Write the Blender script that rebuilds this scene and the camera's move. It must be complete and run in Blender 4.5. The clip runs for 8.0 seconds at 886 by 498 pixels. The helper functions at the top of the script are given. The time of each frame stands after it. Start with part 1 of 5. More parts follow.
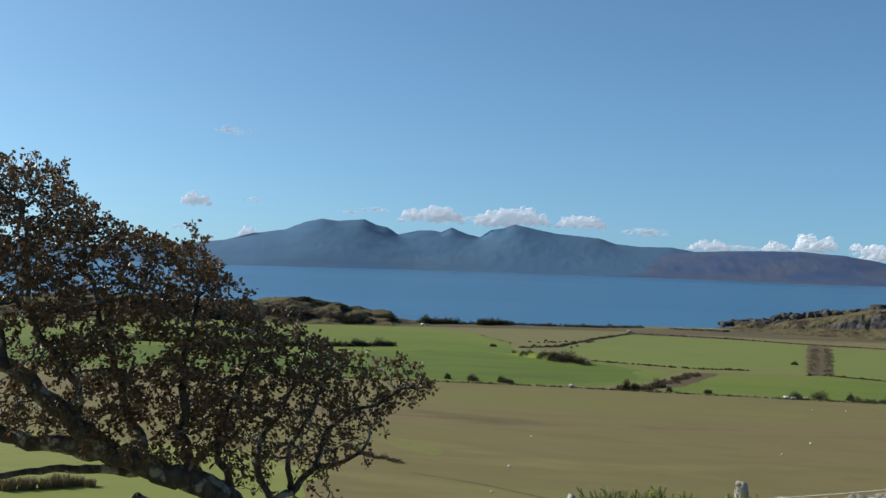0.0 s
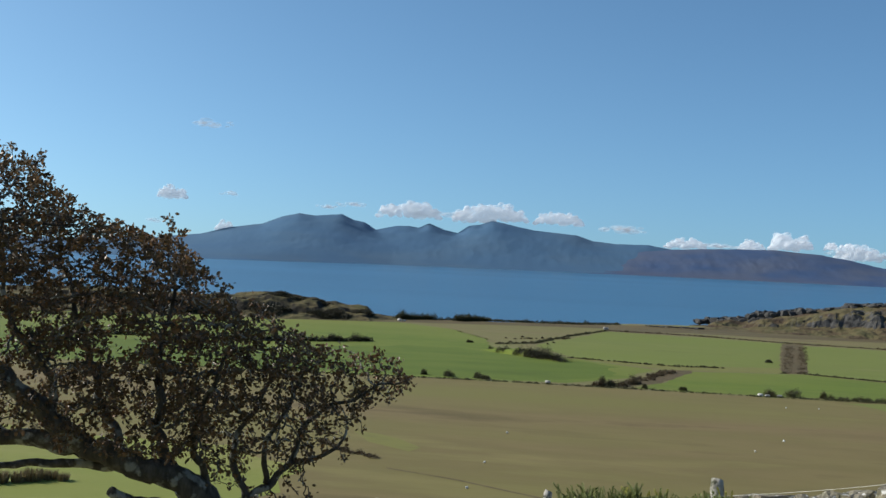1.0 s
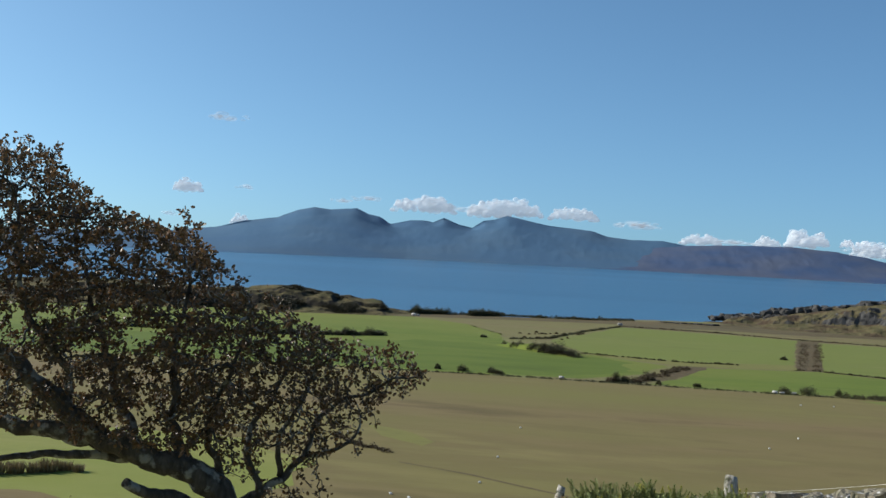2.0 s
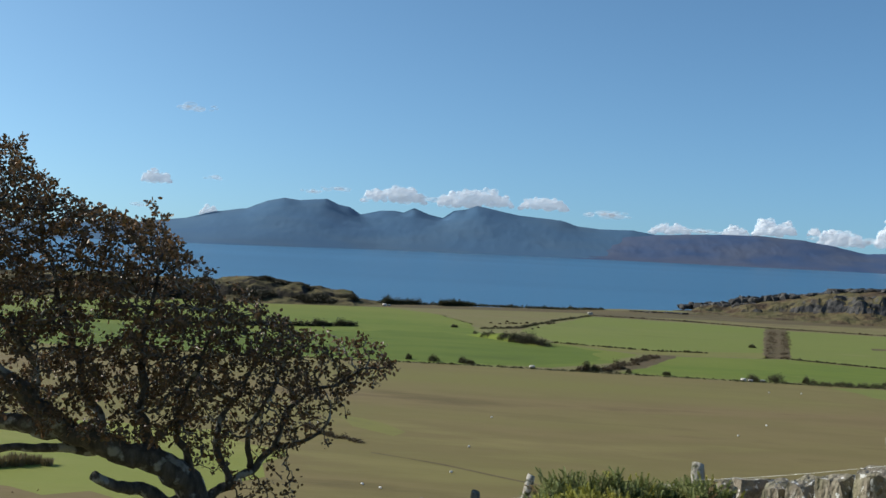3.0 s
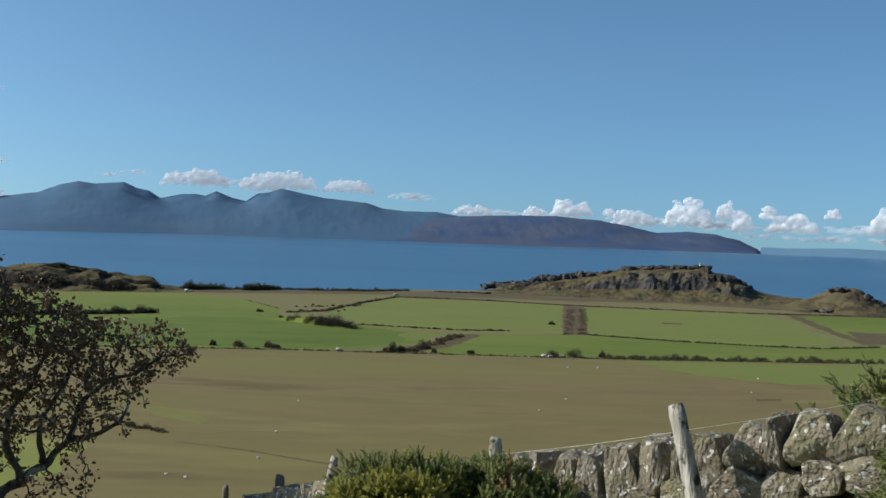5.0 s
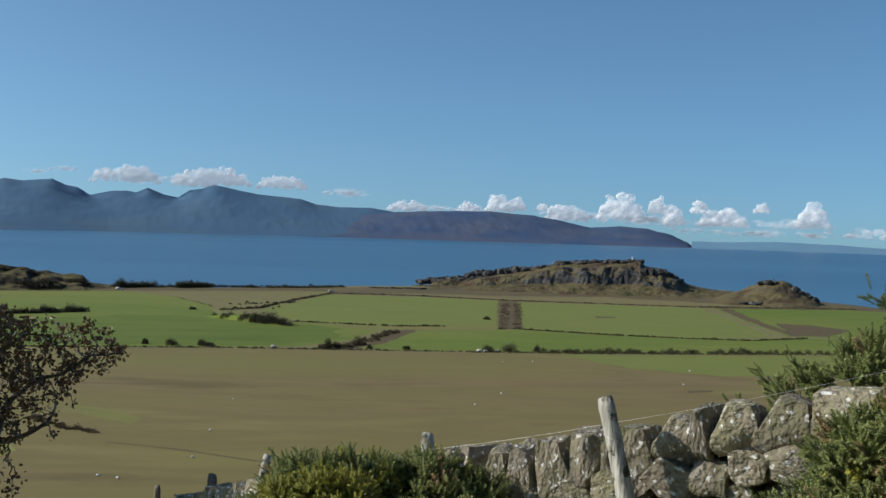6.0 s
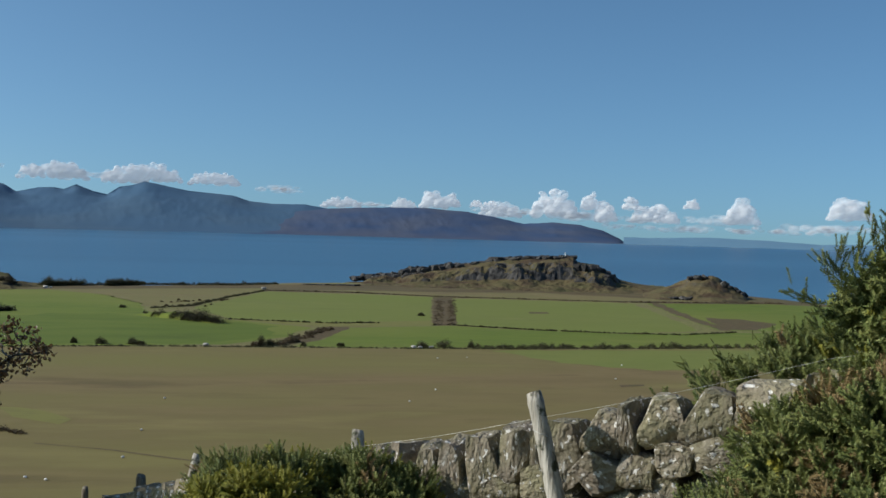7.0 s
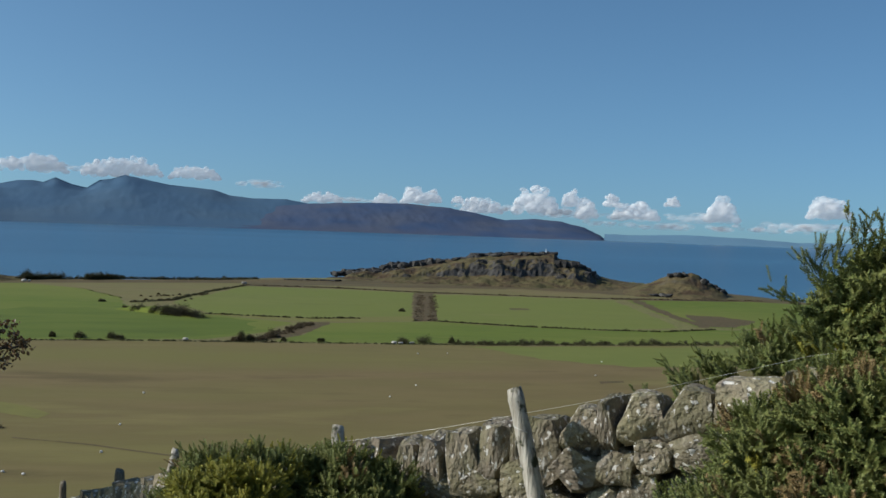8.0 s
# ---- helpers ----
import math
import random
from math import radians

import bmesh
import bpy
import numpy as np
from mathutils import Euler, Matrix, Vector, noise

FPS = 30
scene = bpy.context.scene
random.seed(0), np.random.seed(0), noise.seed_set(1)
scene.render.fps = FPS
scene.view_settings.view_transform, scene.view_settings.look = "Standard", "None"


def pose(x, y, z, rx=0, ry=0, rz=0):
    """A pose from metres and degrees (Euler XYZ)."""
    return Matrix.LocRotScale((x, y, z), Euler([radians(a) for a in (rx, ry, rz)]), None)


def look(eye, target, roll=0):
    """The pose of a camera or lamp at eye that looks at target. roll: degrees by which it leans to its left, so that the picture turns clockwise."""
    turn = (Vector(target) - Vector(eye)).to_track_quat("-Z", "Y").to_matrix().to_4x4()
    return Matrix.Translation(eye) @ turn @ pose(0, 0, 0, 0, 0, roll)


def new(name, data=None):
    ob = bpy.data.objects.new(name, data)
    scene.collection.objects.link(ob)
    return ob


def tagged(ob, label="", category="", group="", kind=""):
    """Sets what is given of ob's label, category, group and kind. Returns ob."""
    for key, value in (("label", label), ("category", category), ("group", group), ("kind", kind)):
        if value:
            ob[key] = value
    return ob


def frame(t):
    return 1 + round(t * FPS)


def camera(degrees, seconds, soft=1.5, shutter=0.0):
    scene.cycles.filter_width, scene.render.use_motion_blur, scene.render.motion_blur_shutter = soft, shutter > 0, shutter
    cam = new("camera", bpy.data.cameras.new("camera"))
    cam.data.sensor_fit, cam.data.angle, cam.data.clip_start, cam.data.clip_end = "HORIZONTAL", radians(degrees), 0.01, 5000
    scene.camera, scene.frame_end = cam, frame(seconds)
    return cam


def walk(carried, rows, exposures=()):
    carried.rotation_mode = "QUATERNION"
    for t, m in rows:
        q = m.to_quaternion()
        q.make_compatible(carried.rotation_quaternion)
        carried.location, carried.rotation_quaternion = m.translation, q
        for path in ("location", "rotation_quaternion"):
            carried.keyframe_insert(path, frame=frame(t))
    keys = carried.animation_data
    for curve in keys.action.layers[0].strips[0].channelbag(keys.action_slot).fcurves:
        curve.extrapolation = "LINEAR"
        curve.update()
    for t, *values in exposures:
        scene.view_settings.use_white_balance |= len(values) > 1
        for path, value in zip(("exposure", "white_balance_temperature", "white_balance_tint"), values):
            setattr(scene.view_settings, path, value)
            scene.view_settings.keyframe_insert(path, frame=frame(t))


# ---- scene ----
cam = camera(42.81, 8.0, soft=1.5)
EYE_Z = 50.0
# seconds, sideways drift of the hand, yaw, pitch, roll
PATH = [
    (0.0, -0.029, 8.56, 0.32, -2.10), (0.5, -0.032, 7.95, 0.26, -2.18), (1.0, -0.041, 7.41, 0.15, -2.58),
    (1.2, -0.042, 7.80, 0.12, -2.62), (2.3, -0.043, 8.15, -0.29, -2.95), (2.5, -0.043, 7.98, -0.38, -2.97), (3.0, -0.027, 6.65, -0.58, -2.69), (3.5, -0.018, 3.14, -0.66, -2.49),
    (4.0, -0.007, 0.00, -0.76, -2.39), (4.5, 0.000, -1.67, -0.91, -2.15), (4.7, 0.005, -2.27, -0.99, -2.11), (5.8, 0.035, -5.84, -1.15, -1.90), (6.0, 0.040, -6.51, -1.17, -1.78),
    (6.5, 0.054, -8.13, -1.22, -1.40), (7.0, 0.069, -9.85, -1.25, -1.67), (7.5, 0.069, -11.36, -1.28, -2.07),
    (8.0, 0.067, -10.80, -1.43, -2.05),
]
EXPOSURES = [(0.0, 0.20), (2.5, 0.23), (4.5, 0.14), (6.5, -0.02), (8.0, -0.13)]
walk(cam, [(t, pose(dx, 0.0, EYE_Z, 90 + p, r, yaw)) for t, dx, yaw, p, r in PATH], exposures=EXPOSURES)

# ---------------------------------------------------------------- light
SUN_AZ, SUN_EL = -84.0, 31.0          # degrees, clockwise from straight ahead (+y)
world = bpy.data.worlds.new("sky")
scene.world = world
world.use_nodes = True
wn = world.node_tree.nodes
wl = world.node_tree.links
sky = wn.new("ShaderNodeTexSky")
sky.sky_type = "NISHITA"
sky.sun_disc = False
sky.sun_elevation = radians(SUN_EL)
sky.sun_rotation = radians(SUN_AZ)
sky.altitude = 50
sky.air_density = 0.62
sky.dust_density = 1.6
sky.ozone_density = 2.0
tint = wn.new("ShaderNodeMix")
tint.data_type, tint.blend_type = "RGBA", "MULTIPLY"
tint.inputs[0].default_value = 1.0
tint.inputs[7].default_value = (0.665, 0.94, 0.99, 1)
# the haze band lies low: the sky above the sea is that of a little higher up
sky_way = wn.new("ShaderNodeTexCoord")
sky_lift = wn.new("ShaderNodeVectorMath")
sky_lift.inputs[1].default_value = (0.0, 0.0, 0.055)
wl.new(sky_way.outputs["Generated"], sky_lift.inputs[0])
wl.new(sky_lift.outputs[0], sky.inputs["Vector"])
wl.new(sky.outputs[0], tint.inputs[6])
wl.new(tint.outputs[2], wn["Background"].inputs[0])
wn["Background"].inputs[1].default_value = 0.136
sun_data = bpy.data.lights.new("sun", "SUN")
sun_data.energy = 4.4
sun_data.angle = radians(0.5)
sun_data.color = (1.0, 0.94, 0.84)
sun = new("sun", sun_data)
_d = Vector((math.sin(radians(SUN_AZ)) * math.cos(radians(SUN_EL)), math.cos(radians(SUN_AZ)) * math.cos(radians(SUN_EL)), math.sin(radians(SUN_EL))))
sun.matrix_world = look(_d * 100 + Vector((0, 0, 60)), (0, 0, 60))


# ---------------------------------------------------------------- materials
def surface(name, colors, scale=1.0, detail=6.0, rough=0.9, bump=0.0, bump_scale=8.0, big=None, big_scale=0.1, spread=(0.3, 0.7),
            per_piece=0.0, stretch=(1, 1, 1), metallic=0.0, bump_distance=0.05, island=False, spots=None, spot_scale=6.0, spot_at=(0.62, 0.68)):
    """A surface of two to four colours mixed by noise, with a second, larger mottling, spots and fine relief."""
    m = bpy.data.materials.new(name)
    m.use_nodes = True
    n, l = m.node_tree.nodes, m.node_tree.links
    b = n["Principled BSDF"]
    co = n.new("ShaderNodeTexCoord")
    mp = n.new("ShaderNodeMapping")
    mp.inputs["Scale"].default_value = stretch
    l.new(co.outputs["Object"], mp.inputs[0])
    if per_piece and not island:
        oi = n.new("ShaderNodeObjectInfo")
        sc = n.new("ShaderNodeMath")
        sc.operation = "MULTIPLY"
        sc.inputs[1].default_value = 40.0
        l.new(oi.outputs["Random"], sc.inputs[0])
        l.new(sc.outputs[0], mp.inputs["Location"])
    t = n.new("ShaderNodeTexNoise")
    t.inputs["Scale"].default_value, t.inputs["Detail"].default_value = scale, detail
    t.inputs["Roughness"].default_value = 0.62
    l.new(mp.outputs[0], t.inputs["Vector"])
    r = n.new("ShaderNodeValToRGB")
    l.new(t.outputs["Fac"], r.inputs[0])
    e = r.color_ramp.elements
    while len(e) < len(colors):
        e.new(0.5)
    for k, c in enumerate(colors):
        e[k].position = spread[0] + (spread[1] - spread[0]) * k / max(1, len(colors) - 1)
        e[k].color = (*c, 1)
    out = r.outputs[0]
    if big is not None:
        t2 = n.new("ShaderNodeTexNoise")
        t2.inputs["Scale"].default_value, t2.inputs["Detail"].default_value = big_scale, 4
        l.new(mp.outputs[0], t2.inputs["Vector"])
        mr = n.new("ShaderNodeMapRange")
        mr.inputs[1].default_value, mr.inputs[2].default_value = 0.38, 0.66
        l.new(t2.outputs["Fac"], mr.inputs[0])
        mx = n.new("ShaderNodeMix")
        mx.data_type = "RGBA"
        l.new(mr.outputs[0], mx.inputs[0])
        l.new(out, mx.inputs[6])
        mx.inputs[7].default_value = (*big, 1)
        out = mx.outputs[2]
    if spots is not None:
        t3 = n.new("ShaderNodeTexNoise")
        t3.inputs["Scale"].default_value, t3.inputs["Detail"].default_value = spot_scale, 5
        l.new(co.outputs["Object"], t3.inputs["Vector"])
        mr = n.new("ShaderNodeMapRange")
        mr.inputs[1].default_value, mr.inputs[2].default_value = spot_at
        l.new(t3.outputs["Fac"], mr.inputs[0])
        mx = n.new("ShaderNodeMix")
        mx.data_type = "RGBA"
        l.new(mr.outputs[0], mx.inputs[0])
        l.new(out, mx.inputs[6])
        mx.inputs[7].default_value = (*spots, 1)
        out = mx.outputs[2]
    if per_piece:
        if island:
            g = n.new("ShaderNodeNewGeometry")
            rnd = g.outputs["Random Per Island"]
        else:
            g = n.new("ShaderNodeObjectInfo")
            rnd = g.outputs["Random"]
        mr = n.new("ShaderNodeMapRange")
        mr.inputs[3].default_value, mr.inputs[4].default_value = 1 - per_piece, 1 + per_piece
        l.new(rnd, mr.inputs[0])
        hs = n.new("ShaderNodeHueSaturation")
        l.new(mr.outputs[0], hs.inputs["Value"])
        l.new(out, hs.inputs["Color"])
        out = hs.outputs[0]
    l.new(out, b.inputs["Base Color"])
    b.inputs["Roughness"].default_value = rough
    b.inputs["Metallic"].default_value = metallic
    b.inputs["Specular IOR Level"].default_value = 0.25
    if bump:
        tb = n.new("ShaderNodeTexNoise")
        tb.inputs["Scale"].default_value, tb.inputs["Detail"].default_value = bump_scale, 8
        l.new(mp.outputs[0], tb.inputs["Vector"])
        bp = n.new("ShaderNodeBump")
        bp.inputs["Strength"].default_value, bp.inputs["Distance"].default_value = bump, bump_distance
        l.new(tb.outputs["Fac"], bp.inputs["Height"])
        l.new(bp.outputs[0], b.inputs["Normal"])
    return m


def sloped(name, flat, steep, at=(0.55, 0.8), scale=0.05, rough=0.95, bump=0.6, bump_scale=0.3, bump_distance=2.0):
    """Grass on the flats, rock where the ground stands steep: two mottled mixes chosen by the slope."""
    m = bpy.data.materials.new(name)
    m.use_nodes = True
    n, l = m.node_tree.nodes, m.node_tree.links
    b = n["Principled BSDF"]
    co = n.new("ShaderNodeTexCoord")

    def mix(colors, sc):
        t = n.new("ShaderNodeTexNoise")
        t.inputs["Scale"].default_value, t.inputs["Detail"].default_value = sc, 8
        l.new(co.outputs["Object"], t.inputs["Vector"])
        r = n.new("ShaderNodeValToRGB")
        l.new(t.outputs["Fac"], r.inputs[0])
        while len(r.color_ramp.elements) < len(colors):
            r.color_ramp.elements.new(0.5)
        for k, c in enumerate(colors):
            r.color_ramp.elements[k].position = 0.35 + 0.3 * k / max(1, len(colors) - 1)
            r.color_ramp.elements[k].color = (*c, 1)
        return r.outputs[0], t.outputs["Fac"]

    a, _ = mix(flat, scale)
    c, h = mix(steep, scale * 2.3)
    g = n.new("ShaderNodeNewGeometry")
    sp = n.new("ShaderNodeSeparateXYZ")
    l.new(g.outputs["Normal"], sp.inputs[0])
    ad = n.new("ShaderNodeMath")
    ad.operation = "MULTIPLY_ADD"
    l.new(h, ad.inputs[0])
    ad.inputs[1].default_value, ad.inputs[2].default_value = 0.35, -0.175
    a2 = n.new("ShaderNodeMath")
    l.new(sp.outputs["Z"], a2.inputs[0])
    l.new(ad.outputs[0], a2.inputs[1])
    mr = n.new("ShaderNodeMapRange")
    mr.inputs[1].default_value, mr.inputs[2].default_value = at
    l.new(a2.outputs[0], mr.inputs[0])
    mx = n.new("ShaderNodeMix")
    mx.data_type = "RGBA"
    l.new(mr.outputs[0], mx.inputs[0])
    l.new(c, mx.inputs[6])
    l.new(a, mx.inputs[7])
    l.new(mx.outputs[2], b.inputs["Base Color"])
    b.inputs["Roughness"].default_value = rough
    b.inputs["Specular IOR Level"].default_value = 0.15
    tb = n.new("ShaderNodeTexNoise")
    tb.inputs["Scale"].default_value, tb.inputs["Detail"].default_value = bump_scale, 8
    l.new(co.outputs["Object"], tb.inputs["Vector"])
    bp = n.new("ShaderNodeBump")
    bp.inputs["Strength"].default_value, bp.inputs["Distance"].default_value = bump, bump_distance
    l.new(tb.outputs["Fac"], bp.inputs["Height"])
    l.new(bp.outputs[0], b.inputs["Normal"])
    return m


M_GRASS_NEAR = surface("rough_pasture", [(0.10, 0.11, 0.03), (0.17, 0.17, 0.055), (0.22, 0.19, 0.075)], scale=0.8, big=(0.16, 0.13, 0.06), big_scale=0.05, bump=0.5, bump_scale=5)
M_BROWN = surface("stubble_field", [(0.104, 0.072, 0.033), (0.180, 0.130, 0.058), (0.150, 0.112, 0.046), (0.200, 0.162, 0.062)], scale=0.055, detail=9, spread=(0.32, 0.68), stretch=(0.3, 1, 1), big=(0.158, 0.142, 0.042), big_scale=0.016, bump=0.6, bump_scale=1.2, bump_distance=0.12)
M_GREEN = surface("bright_pasture", [(0.078, 0.116, 0.014), (0.118, 0.158, 0.019), (0.098, 0.138, 0.017), (0.156, 0.174, 0.032)], scale=0.06, detail=9, stretch=(0.45, 1, 1), big=(0.150, 0.170, 0.030), big_scale=0.012, bump=0.5, bump_scale=1.0, bump_distance=0.12)
# pasture green darkened to paint the shade of a gentle slope
M_SLOPE_SHADE = surface("slope_shade_pasture", [(0.072, 0.106, 0.012), (0.100, 0.138, 0.016), (0.122, 0.150, 0.022)], scale=0.07, detail=9, stretch=(0.4, 1, 1), big=(0.090, 0.128, 0.014), big_scale=0.02, bump=0.5, bump_scale=1.0, bump_distance=0.12)
M_PALE = surface("pale_pasture", [(0.116, 0.136, 0.030), (0.160, 0.176, 0.041), (0.138, 0.160, 0.036), (0.196, 0.184, 0.062)], scale=0.06, detail=9, stretch=(0.4, 1, 1), big=(0.146, 0.172, 0.034), big_scale=0.014, bump=0.5, bump_scale=1.0, bump_distance=0.12)
M_ROUGH = surface("rough_grazing", [(0.115, 0.082, 0.044), (0.190, 0.148, 0.068), (0.150, 0.132, 0.052), (0.215, 0.168, 0.088)], scale=0.07, detail=9, stretch=(0.3, 1, 1), big=(0.160, 0.148, 0.052), big_scale=0.02, bump=0.8, bump_scale=0.8, bump_distance=0.3)
M_HEATH = surface("heath", [(0.048, 0.035, 0.020), (0.135, 0.100, 0.046), (0.075, 0.056, 0.028), (0.140, 0.136, 0.044)], scale=0.045, detail=9, spread=(0.34, 0.66), stretch=(0.22, 1, 1), big=(0.118, 0.098, 0.046), big_scale=0.022, bump=0.9, bump_scale=0.6, bump_distance=0.5)
M_BRACKEN = surface("bracken", [(0.055, 0.038, 0.022), (0.120, 0.085, 0.042), (0.085, 0.066, 0.030), (0.120, 0.105, 0.045)], scale=0.3, detail=9, bump=0.9, bump_scale=0.7, bump_distance=0.4)
M_MEADOW = surface("rushy_meadow", [(0.155, 0.150, 0.040), (0.205, 0.205, 0.052), (0.230, 0.220, 0.070)], scale=0.25, detail=9, stretch=(0.4, 1, 1), big=(0.18, 0.20, 0.04), big_scale=0.04, bump=0.6, bump_scale=1.5, bump_distance=0.15)
M_STREAK = surface("grassy_stubble", [(0.140, 0.130, 0.042), (0.172, 0.165, 0.044), (0.155, 0.138, 0.048)], scale=0.3, detail=9, stretch=(0.4, 1, 1))
M_SCUFF = surface("scuffed_stubble", [(0.085, 0.064, 0.034), (0.140, 0.106, 0.050)], scale=0.5, detail=9)
M_HILL = sloped("hill_turf_and_rock", [(0.070, 0.048, 0.030), (0.115, 0.092, 0.046), (0.086, 0.078, 0.036)], [(0.018, 0.018, 0.019), (0.085, 0.081, 0.078), (0.034, 0.033, 0.032)], at=(0.66, 0.88), scale=0.09)
# steep faces take a scrub tone darkened to paint the headland's shaded banks
M_HEAD = sloped("headland_turf_scrub_shade", [(0.07, 0.058, 0.027), (0.12, 0.098, 0.045), (0.065, 0.062, 0.025)], [(0.016, 0.014, 0.012), (0.036, 0.030, 0.020)], at=(0.88, 0.985), scale=0.06)
M_CRAG = surface("dark_crag_rock", [(0.022, 0.022, 0.022), (0.055, 0.052, 0.05), (0.10, 0.095, 0.088)], scale=0.25, bump=0.8, bump_scale=0.8, bump_distance=0.6, stretch=(1, 1, 0.4), per_piece=0.25)
# distant land: the blue of aerial haze is put into these base colours
M_MOUNTAIN = sloped("far_mountain_haze_blue", [(0.056, 0.120, 0.208), (0.060, 0.124, 0.206), (0.070, 0.128, 0.198)], [(0.052, 0.116, 0.216), (0.062, 0.126, 0.220)], at=(0.6, 0.95), scale=0.0026, bump=0.02, bump_scale=0.012, bump_distance=8)
M_FOREHILL = sloped("moorland_haze_blue", [(0.042, 0.076, 0.156), (0.062, 0.086, 0.148), (0.078, 0.096, 0.144)], [(0.040, 0.070, 0.150), (0.052, 0.078, 0.150)], at=(0.7, 0.95), scale=0.005, bump=0.08, bump_scale=0.02, bump_distance=8)
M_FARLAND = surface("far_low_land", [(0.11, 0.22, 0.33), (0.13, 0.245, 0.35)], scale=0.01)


def vapour(name, alpha):
    """Cloud vapour, white and thin enough to see through at its edges."""
    m = bpy.data.materials.new(name)
    m.use_nodes = True
    b = m.node_tree.nodes["Principled BSDF"]
    b.inputs["Base Color"].default_value = (0.66, 0.66, 0.67, 1)
    b.inputs["Roughness"].default_value = 1.0
    b.inputs["Specular IOR Level"].default_value = 0.0
    # faint bluish glow stands in for light scattered inside the cloud
    b.inputs["Emission Color"].default_value = (0.62, 0.76, 0.9, 1)
    b.inputs["Emission Strength"].default_value = 0.28
    b.inputs["Alpha"].default_value = alpha
    return m


M_CLOUD = vapour("cloud_vapour", 0.30)
M_WISP = vapour("thin_cloud_vapour", 0.15)
M_BARK = surface("dark_bark", [(0.034, 0.030, 0.026), (0.080, 0.071, 0.060), (0.150, 0.138, 0.120)], scale=9, bump=1.0, bump_scale=14, bump_distance=0.04, spots=(0.32, 0.32, 0.29), spot_scale=5, spot_at=(0.56, 0.63), stretch=(1, 1, 0.4))
M_STONE = surface("weathered_wall_stone", [(0.115, 0.094, 0.070), (0.28, 0.240, 0.185), (0.20, 0.168, 0.126), (0.41, 0.366, 0.305)], scale=2.8, detail=10, spread=(0.34, 0.66), big=(0.235, 0.215, 0.132), big_scale=1.3, bump=1.0, bump_scale=7, bump_distance=0.06, spots=(0.64, 0.62, 0.58), spot_scale=7.5, spot_at=(0.60, 0.63), per_piece=0.28)
M_POST = surface("silvered_post_wood", [(0.20, 0.18, 0.15), (0.40, 0.37, 0.32), (0.56, 0.53, 0.48)], scale=10, stretch=(3.0, 3.0, 0.35), bump=0.9, bump_scale=14, bump_distance=0.02, spots=(0.055, 0.058, 0.032), spot_scale=8, spot_at=(0.54, 0.60))
M_POST_DARK = surface("dark_post_wood", [(0.085, 0.070, 0.052), (0.17, 0.145, 0.11), (0.26, 0.23, 0.185)], scale=10, stretch=(3.0, 3.0, 0.35), bump=0.9, bump_scale=14, bump_distance=0.02, spots=(0.12, 0.125, 0.07), spot_scale=8, spot_at=(0.54, 0.60))
M_WIRE = surface("galvanised_wire", [(0.45, 0.45, 0.44), (0.6, 0.6, 0.58)], scale=20, rough=0.45, metallic=0.7)
M_PEBBLE = surface("pale_shingle", [(0.34, 0.32, 0.29), (0.55, 0.52, 0.48)], scale=1.0, per_piece=0.2)


def leafy(name, colors, rough=0.6, pass_light=0.25):
    """Leaf material: each leaf takes its own colour; a little light passes through."""
    m = bpy.data.materials.new(name)
    m.use_nodes = True
    n, l = m.node_tree.nodes, m.node_tree.links
    b = n["Principled BSDF"]
    g = n.new("ShaderNodeNewGeometry")
    r = n.new("ShaderNodeValToRGB")
    tc = n.new("ShaderNodeTexCoord")
    tn = n.new("ShaderNodeTexNoise")
    tn.inputs["Scale"].default_value = 4.0
    l.new(tc.outputs["Object"], tn.inputs["Vector"])
    ad = n.new("ShaderNodeMath")
    ad.operation = "MULTIPLY_ADD"
    l.new(g.outputs["Random Per Island"], ad.inputs[0])
    ad.inputs[1].default_value = 0.6
    sb = n.new("ShaderNodeMath")
    sb.operation = "MULTIPLY_ADD"
    l.new(tn.outputs["Fac"], sb.inputs[0])
    sb.inputs[1].default_value, sb.inputs[2].default_value = 1.6, -0.6
    l.new(sb.outputs[0], ad.inputs[2])
    l.new(ad.outputs[0], r.inputs[0])
    while len(r.color_ramp.elements) < len(colors):
        r.color_ramp.elements.new(0.5)
    for k, c in enumerate(colors):
        r.color_ramp.elements[k].position = k / (len(colors) - 1)
        r.color_ramp.elements[k].color = (*c, 1)
    l.new(r.outputs[0], b.inputs["Base Color"])
    b.inputs["Roughness"].default_value = rough
    b.inputs["Specular IOR Level"].default_value = 0.3
    tr = n.new("ShaderNodeBsdfTranslucent")
    l.new(r.outputs[0], tr.inputs["Color"])
    mx = n.new("ShaderNodeMixShader")
    mx.inputs[0].default_value = pass_light
    l.new(b.outputs[0], mx.inputs[1])
    l.new(tr.outputs[0], mx.inputs[2])
    l.new(mx.outputs[0], n["Material Output"].inputs[0])
    return m


M_LEAF = leafy("autumn_leaf", [(0.056, 0.042, 0.025), (0.150, 0.086, 0.044), (0.092, 0.070, 0.036), (0.235, 0.128, 0.060), (0.078, 0.058, 0.034)], rough=0.38, pass_light=0.26)
M_GORSE = leafy("gorse_spines", [(0.085, 0.112, 0.034), (0.155, 0.190, 0.056), (0.240, 0.258, 0.085), (0.135, 0.155, 0.050)], pass_light=0.18)
M_GORSE_Y = leafy("gorse_yellow_tips", [(0.19, 0.20, 0.038), (0.30, 0.29, 0.050), (0.40, 0.36, 0.064)], pass_light=0.15)
M_GORSE_DRY = leafy("gorse_dry_spines", [(0.20, 0.14, 0.065), (0.31, 0.22, 0.10), (0.15, 0.135, 0.05)], pass_light=0.1)
